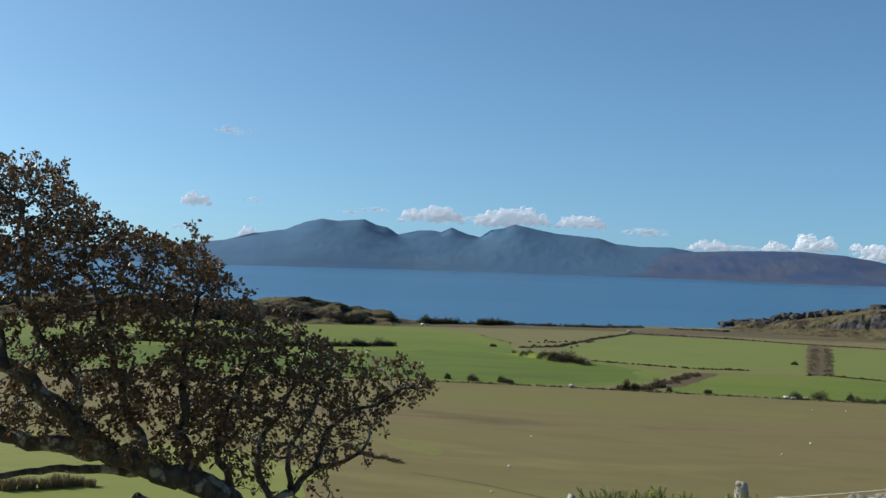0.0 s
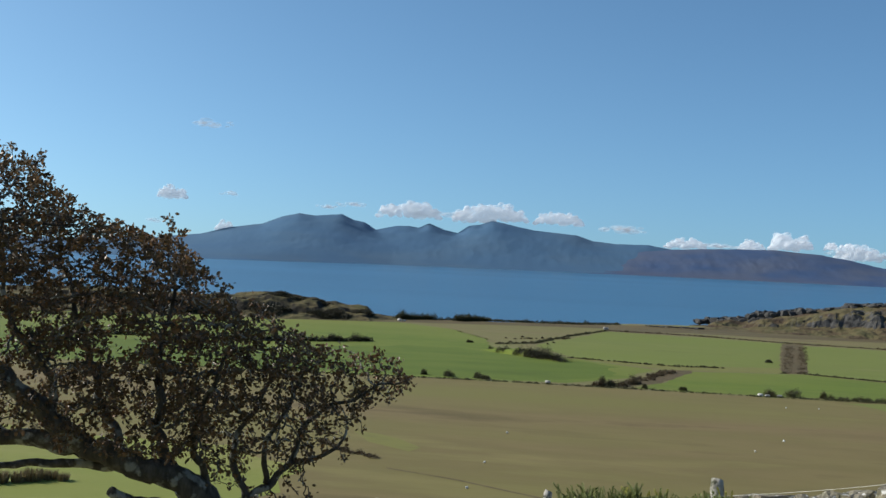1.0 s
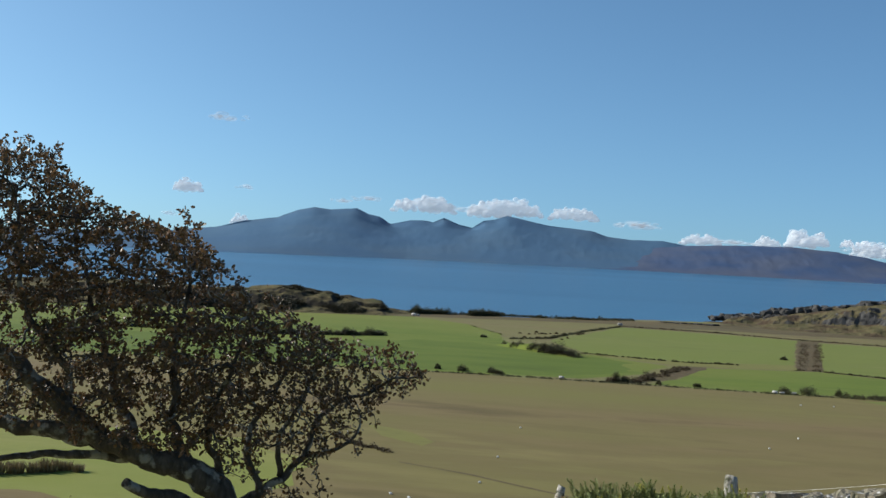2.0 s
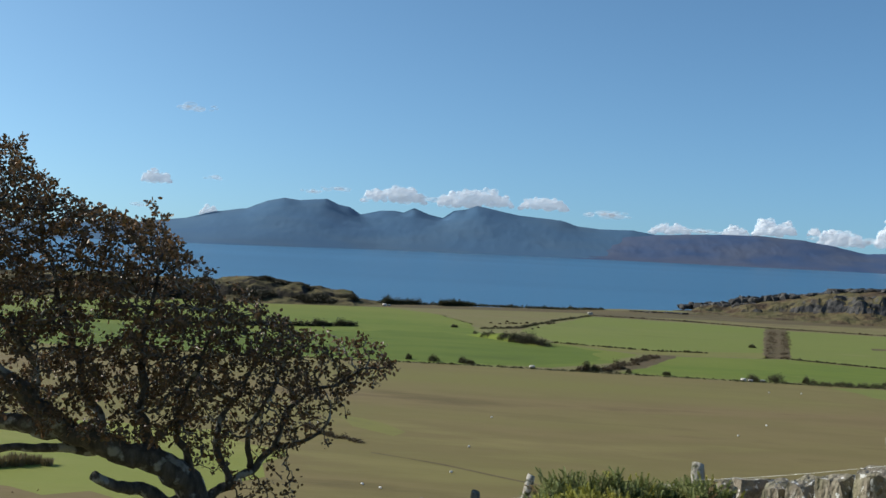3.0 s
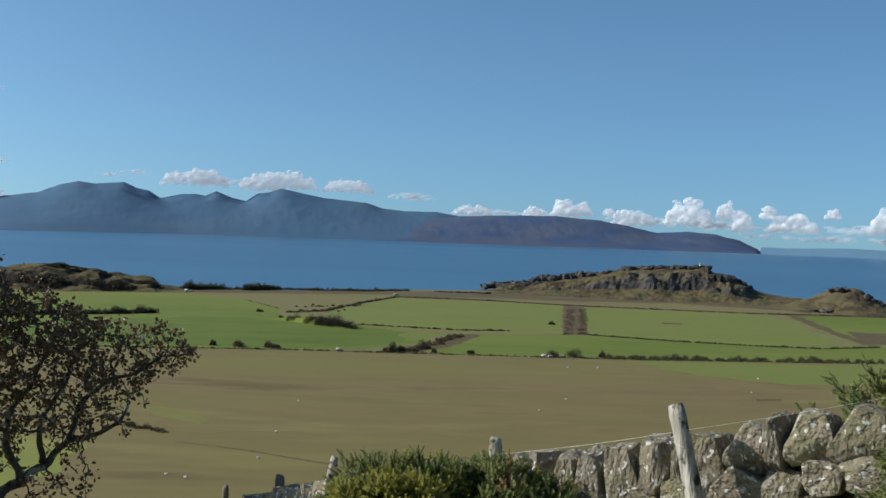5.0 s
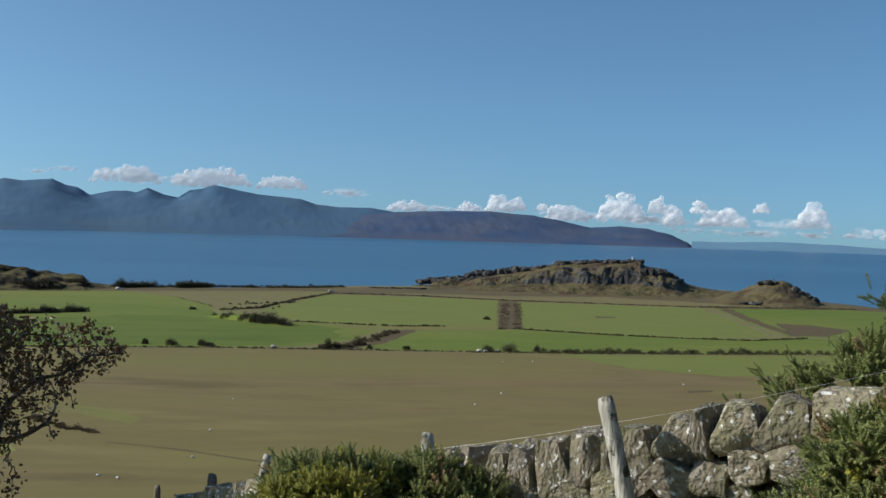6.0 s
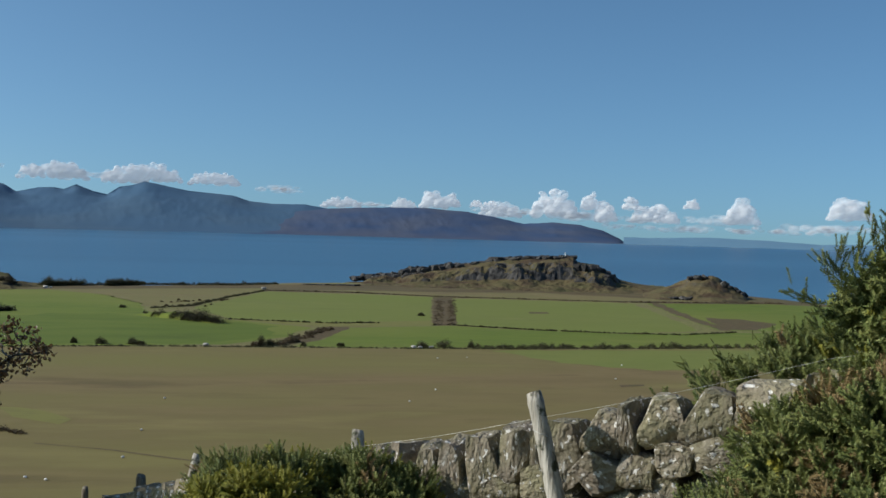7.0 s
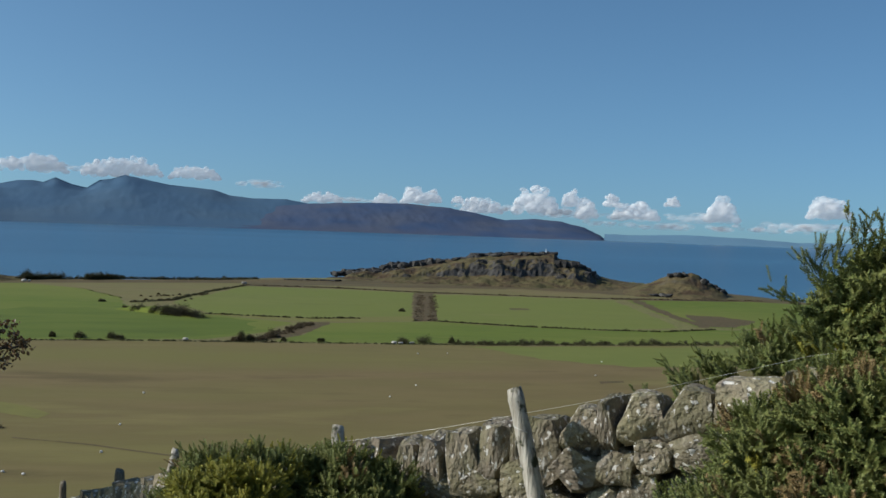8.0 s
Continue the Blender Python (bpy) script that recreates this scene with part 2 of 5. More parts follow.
M_HEDGE = leafy("hedge_leaf", [(0.042, 0.044, 0.020), (0.075, 0.072, 0.030), (0.11, 0.095, 0.044)], pass_light=0.1)
M_RUSH = leafy("dry_rush", [(0.16, 0.12, 0.06), (0.25, 0.19, 0.10), (0.13, 0.105, 0.05)], pass_light=0.1)
M_DEADFERN = leafy("dead_bracken", [(0.050, 0.036, 0.020), (0.105, 0.072, 0.038), (0.080, 0.062, 0.030), (0.150, 0.105, 0.055)], pass_light=0.08)

# sea: deep blue water with fine waves
M_SEA = bpy.data.materials.new("sea_water")
M_SEA.use_nodes = True
_n, _l = M_SEA.node_tree.nodes, M_SEA.node_tree.links
_b = _n["Principled BSDF"]
_co = _n.new("ShaderNodeTexCoord")
_t = _n.new("ShaderNodeTexNoise")
_t.inputs["Scale"].default_value, _t.inputs["Detail"].default_value = 0.0016, 5
_mp = _n.new("ShaderNodeMapping")
_mp.inputs["Scale"].default_value = (0.25, 1, 1)
_l.new(_co.outputs["Object"], _mp.inputs[0])
_l.new(_mp.outputs[0], _t.inputs["Vector"])
_r = _n.new("ShaderNodeValToRGB")
_r.color_ramp.elements[0].position, _r.color_ramp.elements[0].color = 0.38, (0.020, 0.088, 0.170, 1)
_r.color_ramp.elements[1].position, _r.color_ramp.elements[1].color = 0.62, (0.034, 0.124, 0.220, 1)
_l.new(_t.outputs["Fac"], _r.inputs[0])
_l.new(_r.outputs[0], _b.inputs["Base Color"])
_b.inputs["Roughness"].default_value = 0.32
_b.inputs["Specular IOR Level"].default_value = 0.5
_w = _n.new("ShaderNodeTexNoise")
_w.inputs["Scale"].default_value, _w.inputs["Detail"].default_value = 0.25, 6
_l.new(_co.outputs["Object"], _w.inputs["Vector"])
_bp = _n.new("ShaderNodeBump")
_bp.inputs["Strength"].default_value, _bp.inputs["Distance"].default_value = 0.5, 0.8
_l.new(_w.outputs["Fac"], _bp.inputs["Height"])
_l.new(_bp.outputs[0], _b.inputs["Normal"])


# ---------------------------------------------------------------- mesh helpers
def link_mesh(name, verts, faces, material, parent=None, label="", smooth=True, mats=None, mat_index=None):
    """One mesh object from arrays of corners and faces."""
    me = bpy.data.meshes.new(name)
    me.from_pydata([tuple(v) for v in np.asarray(verts).tolist()], [], faces if isinstance(faces, list) else np.asarray(faces).tolist())
    for m in (mats or [material]):
        me.materials.append(m)
    if mat_index is not None:
        me.polygons.foreach_set("material_index", np.asarray(mat_index, dtype=np.int32))
    if smooth:
        me.polygons.foreach_set("use_smooth", [True] * len(me.polygons))
    me.update()
    ob = new(name, me)
    if parent is not None:
        ob.parent = parent
    if label:
        ob["label"] = label
    return ob


def part(name, bm, material, parent, label=""):
    """Links a bmesh as one mesh object under a thing or a part."""
    me = bpy.data.meshes.new(name)
    bm.to_mesh(me)
    bm.free()
    me.materials.append(material)
    ob = new(name, me)
    ob.parent = parent
    if label:
        ob["label"] = label
    return ob


def many(name, base_v, base_f, mats4, material, parent=None, label="", smooth=False):
    """One mesh of many copies of a small shape, one per 4 x 4 matrix in the array mats4."""
    bv = np.asarray(base_v, float)
    nv, k = len(bv), len(mats4)
    h = np.concatenate([bv, np.ones((nv, 1))], 1)
    v = np.einsum("kij,nj->kni", mats4, h)[:, :, :3].reshape(-1, 3)
    me = bpy.data.meshes.new(name)
    sizes = np.array([len(f) for f in base_f])
    flat = np.concatenate([np.asarray(f) for f in base_f])
    idx = (flat[None, :] + (np.arange(k) * nv)[:, None]).ravel()
    tot = np.tile(sizes, k)
    me.vertices.add(len(v))
    me.vertices.foreach_set("co", v.astype(np.float32).ravel())
    me.loops.add(len(idx))
    me.loops.foreach_set("vertex_index", idx.astype(np.int32))
    me.polygons.add(len(tot))
    me.polygons.foreach_set("loop_start", np.concatenate([[0], np.cumsum(tot)[:-1]]).astype(np.int32))
    me.update(calc_edges=True)
    me.materials.append(material)
    if smooth:
        me.polygons.foreach_set("use_smooth", [True] * len(me.polygons))
    me.validate()
    ob = new(name, me)
    if parent is not None:
        ob.parent = parent
    if label:
        ob["label"] = label
    return ob


def frames_along(points, dirs, scale, rng, flat=False):
    """Matrices that set a shape, grown along +z, at points along dirs, turned at random about its length."""
    d = np.asarray(dirs, float)
    d = d / np.linalg.norm(d, axis=1, keepdims=True)
    ref = rng.normal(size=d.shape)
    a = np.cross(d, ref)
    a /= np.linalg.norm(a, axis=1, keepdims=True)
    b = np.cross(d, a)
    s = np.asarray(scale, float).reshape(-1, 1)
    m = np.zeros((len(d), 4, 4))
    m[:, :3, 0], m[:, :3, 1], m[:, :3, 2], m[:, :3, 3], m[:, 3, 3] = a * s, b * s, d * s, points, 1
    return m


def fbm(x, y, scale, octaves=5, seed=0.0, ridged=False):
    """Fractal noise at arrays of places, about -1 to 1."""
    out = np.empty(len(x))
    for i, (px, py) in enumerate(zip(x, y)):
        a, f, s = 1.0, scale, 0.0
        for o in range(octaves):
            q = noise.noise((px * f + seed, py * f - seed, seed + 7.3 * o))
            s += a * ((1 - 2 * abs(q)) if ridged else q)
            a *= 0.5
            f *= 2.05
        out[i] = s
    return out


def empty(name, place, label, category, group="", kind=""):
    e = new(name)
    e.location = place
    return tagged(e, label, category, group, kind)


# ---------------------------------------------------------------- ground
PLAIN = 12.0
SHORE_AZ = [-180, -75, -45, -30, -19, -16, -11, -5, -1, 2, 7, 13, 19, 20.5, 24.6, 25.7, 27.6, 32, 45, 75, 180]
SHORE_R = [2500, 2500, 1000, 760, 703, 641, 628, 631, 666, 687, 718, 759, 766, 808, 700, 640, 622, 615, 630, 2500, 2500]


def ground_z(x, y):
    """Height of the ground: the slope below the viewpoint, the coastal plain, then the drop to the shore."""
    r = np.hypot(x, y)
    near = 48.86 - 0.223 * np.clip(y, -150, 19) + 0.156 * np.clip(x, -12, 12) - 0.31 * np.clip(y - 19, 0, None)
    near = near - 0.012 * np.clip(np.abs(x) - 12, 0, None) - 0.5 * np.exp(-(r / 3.0) ** 2)
    z = PLAIN + 1.5 * np.logaddexp(0, (near - PLAIN) / 1.5)
    az = np.degrees(np.arctan2(x, y))
    edge = np.interp(az, SHORE_AZ, SHORE_R)
    s = np.clip((r - edge) / 26.0, 0, 1)
    return z * (1 - s) - 5.0 * s


def gz(x, y):
    return float(ground_z(np.array([x]), np.array([y]))[0])


azs = np.radians(np.concatenate([np.arange(-180, -36, 4.0), np.arange(-36, 38, 0.5), np.arange(38, 180, 4.0)]))
rs = np.concatenate([[0.3], np.geomspace(0.8, 130, 90), np.arange(150, 600, 25), np.arange(600, 860, 6.0), np.geomspace(870, 3000, 14)])
AA, RR = np.meshgrid(azs, rs)
gx, gy = (RR * np.sin(AA)).ravel(), (RR * np.cos(AA)).ravel()
gh = ground_z(gx, gy)
wob = np.where(np.hypot(gx, gy) < 150, 0.10 * fbm(gx, gy, 0.35, 3, 2.0), 0.0)
wob = wob * np.clip((np.hypot(gx, gy) - 1) / 4, 0, 1)
na, nr = len(azs), len(rs)
ii = np.arange(nr - 1)[:, None] * na + np.arange(na)[None, :]
jj = np.arange(nr - 1)[:, None] * na + (np.arange(na)[None, :] + 1) % na
gf = np.stack([ii, jj, jj + na, ii + na], -1).reshape(-1, 4)
gf = gf.tolist() + [[nr * na, (k + 1) % na, k] for k in range(na)]
gx, gy = np.append(gx, 0.0), np.append(gy, 0.0)
gh, wob = np.append(gh, ground_z(np.array([0.0]), np.array([0.0]))), np.append(wob, 0.0)
ground = link_mesh("ground", np.stack([gx, gy, gh + wob], 1), gf, M_GRASS_NEAR)
tagged(ground, "rough grass slope running down to a coastal plain", "ground", kind="structure")

S = 5200.0
sea = link_mesh("water", [(-S, -S, 0), (S, -S, 0), (S, S, 0), (-S, S, 0)], [(0, 1, 2, 3)], M_SEA)
tagged(sea, "calm deep blue sea with fine ripples", "sea", kind="structure")


def inside(px, py, poly):
    c = np.zeros(len(px), bool)
    n = len(poly)
    for i in range(n):
        (x1, y1), (x2, y2) = poly[i], poly[(i + 1) % n]
        hit = ((y1 > py) != (y2 > py)) & (px < (x2 - x1) * (py - y1) / (y2 - y1 + 1e-9) + x1)
        c ^= hit
    return c


def field(name, outline, material, lift, label, wiggle=1.0, step=6.0):
    """A field: its outline, roughened a little, laid just over the plain."""
    rng = random.Random(len(outline) * 7 + int(lift * 1000))
    bm = bmesh.new()
    pts = []
    for (x1, y1), (x2, y2) in zip(outline, outline[1:] + outline[:1]):
        d = math.hypot(x2 - x1, y2 - y1)
        k = max(1, int(d / step))
        for i in range(k):
            f = i / k
            pts.append((x1 + (x2 - x1) * f + rng.uniform(-1, 1) * wiggle, y1 + (y2 - y1) * f + rng.uniform(-1, 1) * wiggle))
    face = bm.faces.new([bm.verts.new((x, y, PLAIN + lift * 0.3)) for x, y in pts])
    if face.normal.z < 0 or face.calc_area() and (face.normal_update() or face.normal.z < 0):
        face.normal_flip()
    bmesh.ops.triangulate(bm, faces=[face])
    me = bpy.data.meshes.new(name)
    bm.to_mesh(me)
    bm.free()
    me.materials.append(material)
    return tagged(new(name, me), label, "field", kind="structure")


# the heath behind, then the fields from the sea towards the viewpoint
field("ground_heath", [(-330, 640), (-215, 575), (-165, 562), (-98, 586), (9, 602), (99, 596), (145, 599), (207, 562), (290, 560), (330, 545), (316, 575), (300, 640), (262, 680),
                       (262, 730), (180, 738), (118, 716), (58, 686), (0, 655), (-60, 632), (-120, 622), (-180, 622), (-250, 690)], M_HEATH, 0.05, "brown heath strip along the shore")
field("field_1", [(-330, 600), (-215, 572), (-165, 560), (-98, 587), (-66, 556), (-44, 504), (-41, 478), (-36, 455), (-6, 429), (24, 404), (13, 368), (-5, 345), (-30, 341), (-53, 338), (-86, 334), (-140, 328), (-330, 330)],
      M_GREEN, 0.10, "bright green pasture below the headland")
field("field_2", [(-98, 587), (9, 628), (10, 607), (-29, 482), (-44, 502), (-66, 556)], M_ROUGH, 0.10, "rough tawny grazing field")
field("field_3", [(11.7, 602), (96, 577), (72, 438), (32, 423), (-4, 433), (-22, 482)], M_PALE, 0.10, "pale green pasture beside a ditch")
field("field_4", [(105, 571), (150, 565), (197, 556), (172, 408), (135, 395), (107, 404), (79, 421)], M_PALE, 0.10, "pale green pasture beside the bracken strip")
field("field_5", [(14, 341), (25, 362), (37, 405), (78, 416), (107, 401), (135, 393), (172, 402), (222, 405), (260, 410), (250, 365), (160, 352), (103, 346), (57, 342)], M_GREEN, 0.10, "bright green strip of pasture")
field("field_6", [(206, 559), (240, 564), (280, 568), (335, 545), (300, 420), (222, 409), (182, 412), (189, 470)], M_GREEN, 0.10, "green pasture near the shore")
field("field_7", [(-330, 326), (-140, 326), (-86, 330), (-53, 334), (-30, 337), (-5, 337), (14, 337), (48, 337), (82, 338), (118, 342), (160, 347), (260, 360), (260, 120), (150, 140), (-60, 140), (-330, 150)],
      M_BROWN, 0.10, "large olive brown stubble field")
field("field_8", [(75, 335), (118, 339), (161, 344), (256, 356), (250, 300), (165, 297), (109, 290), (89, 304)], M_PALE, 0.15, "green wedge at the edge of the stubble field", wiggle=2.0)
field("ground_bracken_strip", [(96, 578), (106, 578), (79, 419), (69, 415)], M_BRACKEN, 0.15, "strip of brown bracken between two fields")
field("ground_ditch", [(13, 345), (17, 365), (29, 405), (38, 406), (32, 385), (24, 360)], M_BRACKEN, 0.15, "brown ditch with dead bracken")
field("ground_ditch_far", [(-7, 433), (17, 425), (32, 421), (72, 438), (71, 418), (40, 408), (27, 408), (15, 415)], M_STREAK, 0.15, "brown grassy ditch between pastures")
field("ground_rough_patch", [(200, 472), (215, 466), (220, 446), (199, 414), (185, 418)], M_BRACKEN, 0.15, "brown patch of rough ground in the pasture", wiggle=2.0)
field("path", [(12, 612), (55, 606), (97, 584), (148, 574), (197, 566), (240, 573), (292, 578), (292, 583), (240, 578), (197, 571), (148, 580), (97, 591), (55, 613), (12, 619)], M_BRACKEN, 0.2, "brown track along the heath")
field("path_branch", [(208, 562), (191, 476), (182, 412), (186, 411), (196, 474), (214, 562)], M_BRACKEN, 0.2, "brown track between pastures")
field("ground_rush_meadow", [(-200, 215), (-62, 205), (-45, 185), (-52, 150), (-200, 150)], M_MEADOW, 0.15, "pale green rushy meadow", wiggle=2.5)

# flat patch: the darker green paints the shaded slope of field_1
field("ground_slope_shade", [(-330, 404), (-160, 405), (-105, 408), (-91, 430), (-71, 446), (-49, 448), (-37, 440), (-20, 432), (-8, 426), (10, 404), (8, 372), (-7, 349), (-30, 345), (-86, 338), (-140, 332), (-330, 334)], M_SLOPE_SHADE, 0.13, "lower half of the pasture, painted darker green as slope shade", wiggle=2.5)
field("ground_heath_verge", [(40, 616), (97, 593), (148, 582), (197, 574), (240, 581), (275, 585), (240, 598), (212, 604), (168, 632), (108, 618), (60, 624)], M_ROUGH, 0.15, "tawny rough grass between track and hill", wiggle=2.5)
field("ground_heath_band", [(70, 628), (108, 626), (168, 640), (212, 612), (248, 586), (252, 594), (214, 626), (170, 654), (108, 642)], M_BRACKEN, 0.15, "dark bracken band below the rocky hill", wiggle=2.5)
field("ground_bracken_bank", [(-100, 592), (-40, 612), (8, 630), (8, 640), (-40, 624), (-104, 604)], M_BRACKEN, 0.15, "dark bracken bank behind the rough grazing", wiggle=2.0)
field("ground_rut", [(-33.6, 194.4), (-20.5, 188.5), (-12.2, 182.9), (-2.2, 176.7), (-2.1, 175.7), (-12.1, 181.8), (-20.4, 187.6), (-33.5, 193.4)], M_SCUFF, 0.2, "faint dark wheel rut in the stubble", wiggle=0.25)
field("ground_scar", [(90.5, 263.6), (97.4, 264.7), (96.7, 261.9), (89.7, 259.8)], M_BRACKEN, 0.2, "small dark scar in the stubble", wiggle=0.3)
field("ground_green_streak", [(-46.6, 230.5), (-40.9, 230.5), (-29.6, 217.2), (-33.1, 212.0), (-40.9, 218.2)], M_STREAK, 0.2, "yellow green streak of grass in the stubble", wiggle=1.2)
# dark polygon paints the shade in a shallow dip of the pasture
field("ground_dip_shade", [(124.4, 488.9), (133.9, 489.8), (132.5, 480.9), (122.9, 479.8)], M_BRACKEN, 0.2, "small dark patch painted as the shade of a shallow dip", wiggle=0.5)


# ---------------------------------------------------------------- far mountains
def island(name, az_el, d_base, d_ridge, material, label, az_range, step, rough_h, seed):
    """A hill range: the skyline as degrees of bearing and rise, its slopes cut by gullies."""
    az = np.arange(az_range[0], az_range[1] + 1e-6, step)
    rid = np.interp(az, [p[0] for p in az_el], [p[1] for p in az_el])
    rows = np.concatenate([np.linspace(0, 1, 34), [1.12, 1.3]])
    vx, vy, vz = [], [], []
    base_d = np.interp(az, d_base[0], d_base[1])
    for v in rows:
        d = base_d + (d_ridge - base_d) * v
        vx.append(d * np.sin(np.radians(az)))
        vy.append(d * np.cos(np.radians(az)))
    vx, vy = np.array(vx), np.array(vy)
    jag = fbm(az, 0 * az, 1.6, 4, seed + 1.5)
    top = EYE_Z + d_ridge * np.tan(np.radians(rid)) + jag * min(2.6, rough_h * 0.4)
    rid = np.degrees(np.arctan((top - EYE_Z) / d_ridge))

    def eased(a, w):
        k = np.exp(-0.5 * (np.arange(-3 * w, 3 * w + 1) / max(w, 0.5)) ** 2)
        k /= k.sum()
        return np.convolve(np.pad(a, 3 * w, mode="edge"), k, mode="valid")

    tops = {w: eased(top, w) for w in (3, 10, 15, 22)}
    n1 = fbm(vx.ravel(), vy.ravel(), 1 / 330.0, 5, seed, ridged=True).reshape(vx.shape)
    n2 = fbm(vx.ravel() * 1.7, vy.ravel() * 0.5, 1 / 120.0, 4, seed + 3, ridged=True).reshape(vx.shape)
    for i, v in enumerate(rows):
        if v <= 1:
            prof = 0.10 * min(1, v * 8) + 0.9 * max(0.0, (v - 0.10) / 0.9) ** 1.15
            cut = math.sin(math.pi * min(v, 1.0)) ** 0.8
            loc = top if v > 0.99 else tops[(22, 22, 22, 15, 10, 3)[min(5, int(v * 6))]]
            vz.append(np.maximum(loc * prof + cut * rough_h * (top / 160) * (n1[i] - 0.2 + 0.5 * n2[i]), 0.5 if v > 0 else -2))
        else:
            vz.append(top * (1 - (v - 1) * 2.2) * np.ones(len(az)))
    vz = np.array(vz)
    # nothing before the skyline stands over it
    d_all = np.hypot(vx, vy)
    lim = EYE_Z + d_all * np.tan(np.radians(rid))[None, :] - 14.0 * np.clip(1 - rows, 0, 1)[:, None]
    ease = (0.5 + 8.0 * (1 - rows[1:33]))[:, None]
    vz[1:33] = lim[1:33] - ease * np.logaddexp(0, (lim[1:33] - vz[1:33]) / ease)
    vz[1:33] = np.maximum(vz[1:33], 0.5)
    na_, nr_ = len(az), len(rows)
    i0 = np.arange(nr_ - 1)[:, None] * na_ + np.arange(na_ - 1)[None, :]
    f = np.stack([i0, i0 + 1, i0 + 1 + na_, i0 + na_], -1).reshape(-1, 4)
    ob = link_mesh(name, np.stack([vx.ravel(), vy.ravel(), vz.ravel()], 1), f, material)
    return tagged(ob, label, "mountains", kind="structure")


SKYLINE = [(-34, -0.2), (-26, -0.1), (-22.2, 0.06), (-21.4, 0.15), (-19.5, 0.39), (-18.1, 0.78), (-16.55, 1.01), (-15.6, 1.42), (-14.74, 1.63), (-13.9, 1.55), (-12.6, 1.68), (-12.0, 1.42),
           (-11.45, 1.33), (-10.86, 0.98), (-9.87, 1.21), (-9.16, 1.24), (-8.72, 1.17), (-8.16, 1.42), (-7.43, 1.13), (-6.71, 0.99), (-6.15, 1.38), (-5.6, 1.46), (-4.96, 1.68),
           (-4.2, 1.53), (-2.87, 1.29), (-0.74, 1.14), (0.11, 0.88), (1.23, 0.79), (2.89, 0.80), (4.0, 0.62), (5.5, 0.3), (7.5, -0.2), (9.0, -0.5)]
FORELINE = [(-6.0, -0.66), (-4.5, -0.35), (-2.5, -0.05), (-0.5, 0.12), (1.5, 0.30), (3.2, 0.52), (4.28, 0.66), (7.0, 0.79), (8.9, 0.80), (11.15, 0.66), (12.9, 0.36),
            (13.9, 0.15), (15.4, 0.25), (16.8, 0.17), (17.95, -0.09), (18.8, -0.49), (19.05, -0.72)]
# these ranges carry their haze as blue base colour
island("backdrop_mountains", SKYLINE, ([-34, -18, -10, 3, 19], [3300, 3330, 3720, 3900, 3980]), 4600, M_MOUNTAIN, "mountain island across the water, coloured blue for haze", (-34, 9.0), 0.06, 3.0, 4.0)
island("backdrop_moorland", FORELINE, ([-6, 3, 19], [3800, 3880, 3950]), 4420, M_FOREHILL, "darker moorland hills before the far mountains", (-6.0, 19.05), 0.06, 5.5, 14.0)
island("backdrop_far_land", [(18.6, -0.42), (19.0, -0.37), (20.2, -0.39), (22.0, -0.31), (23.0, -0.28), (25.7, -0.34), (27.5, -0.42), (28.3, -0.46), (30.6, -0.40), (36, -0.44)], ([18.6, 36], [4010, 4000]), 4200, M_FARLAND, "low land on the horizon, coloured pale blue for haze", (18.95, 36), 0.1, 2.5, 9.0)


# ---------------------------------------------------------------- coastal hills
HILLS = {}


def on_hill(name, x, y):
    """Height of a coastal hill at a place."""
    v = HILLS[name]
    return float(v[np.argmin((v[:, 0] - x) ** 2 + (v[:, 1] - y) ** 2), 2])


def hill(name, crest, dist, depth, material, label, step=0.07, crag=(0.42, 0.62, 0.25), rough_h=1.0, seed=1.0, smooth=False):
    """A coastal hill: crest as (bearing, height over the plain); the near face rises as turf, then a crag, then the top."""
    az = np.arange(crest[0][0], crest[-1][0] + 1e-6, step)
    top = np.interp(az, [c[0] for c in crest], [c[1] for c in crest])
    rows = np.concatenate([np.linspace(0, 1, 40), [1.15, 1.4, 1.7]])
    X = np.array([(dist + depth * (v - 1)) * np.sin(np.radians(az)) for v in rows])
    Y = np.array([(dist + depth * (v - 1)) * np.cos(np.radians(az)) for v in rows])
    n1 = fbm(X.ravel(), Y.ravel(), 1 / 26.0, 5, seed).reshape(X.shape)
    n2 = fbm(X.ravel(), Y.ravel(), 1 / 9.0, 3, seed + 5).reshape(X.shape)
    a, b, low = crag
    Z = np.empty_like(X)
    for i, v in enumerate(rows):
        vv = v + 0.13 * n1[i] + 0.05 * n2[i]
        talus = low * np.clip(vv / a, 0, 1) ** 1.3
        cliff = (0.84 - low) * np.clip((vv - a) / (b - a), 0, 1) ** 0.7
        cap = 0.16 * np.clip((vv - b) / (1 - b), 0, 1)
        fall = np.clip(1 - (v - 1) * 1.4, 0, 1) if v > 1 else 1.0
        foot = ground_z(X[i], Y[i])
        foot = foot + (PLAIN - foot) * np.clip(top / 5, 0, 1) * (1.0 if v <= 1 else max(0.0, 1 - (v - 1) * 3))
        Z[i] = foot - 0.6 + (top * (talus + cliff + cap) + rough_h * min(1, v * 5) * (0.7 * n1[i] + 0.4 * n2[i]) * np.clip(top / 6, 0, 1)) * fall
    na_, nr_ = len(az), len(rows)
    i0 = np.arange(nr_ - 1)[:, None] * na_ + np.arange(na_ - 1)[None, :]
    f = np.stack([i0, i0 + 1, i0 + 1 + na_, i0 + na_], -1).reshape(-1, 4)
    HILLS[name] = np.stack([X.ravel(), Y.ravel(), Z.ravel()], 1)
    ob = link_mesh(name, HILLS[name], f, material, smooth=smooth)
    return tagged(ob, label, "hill", kind="structure")


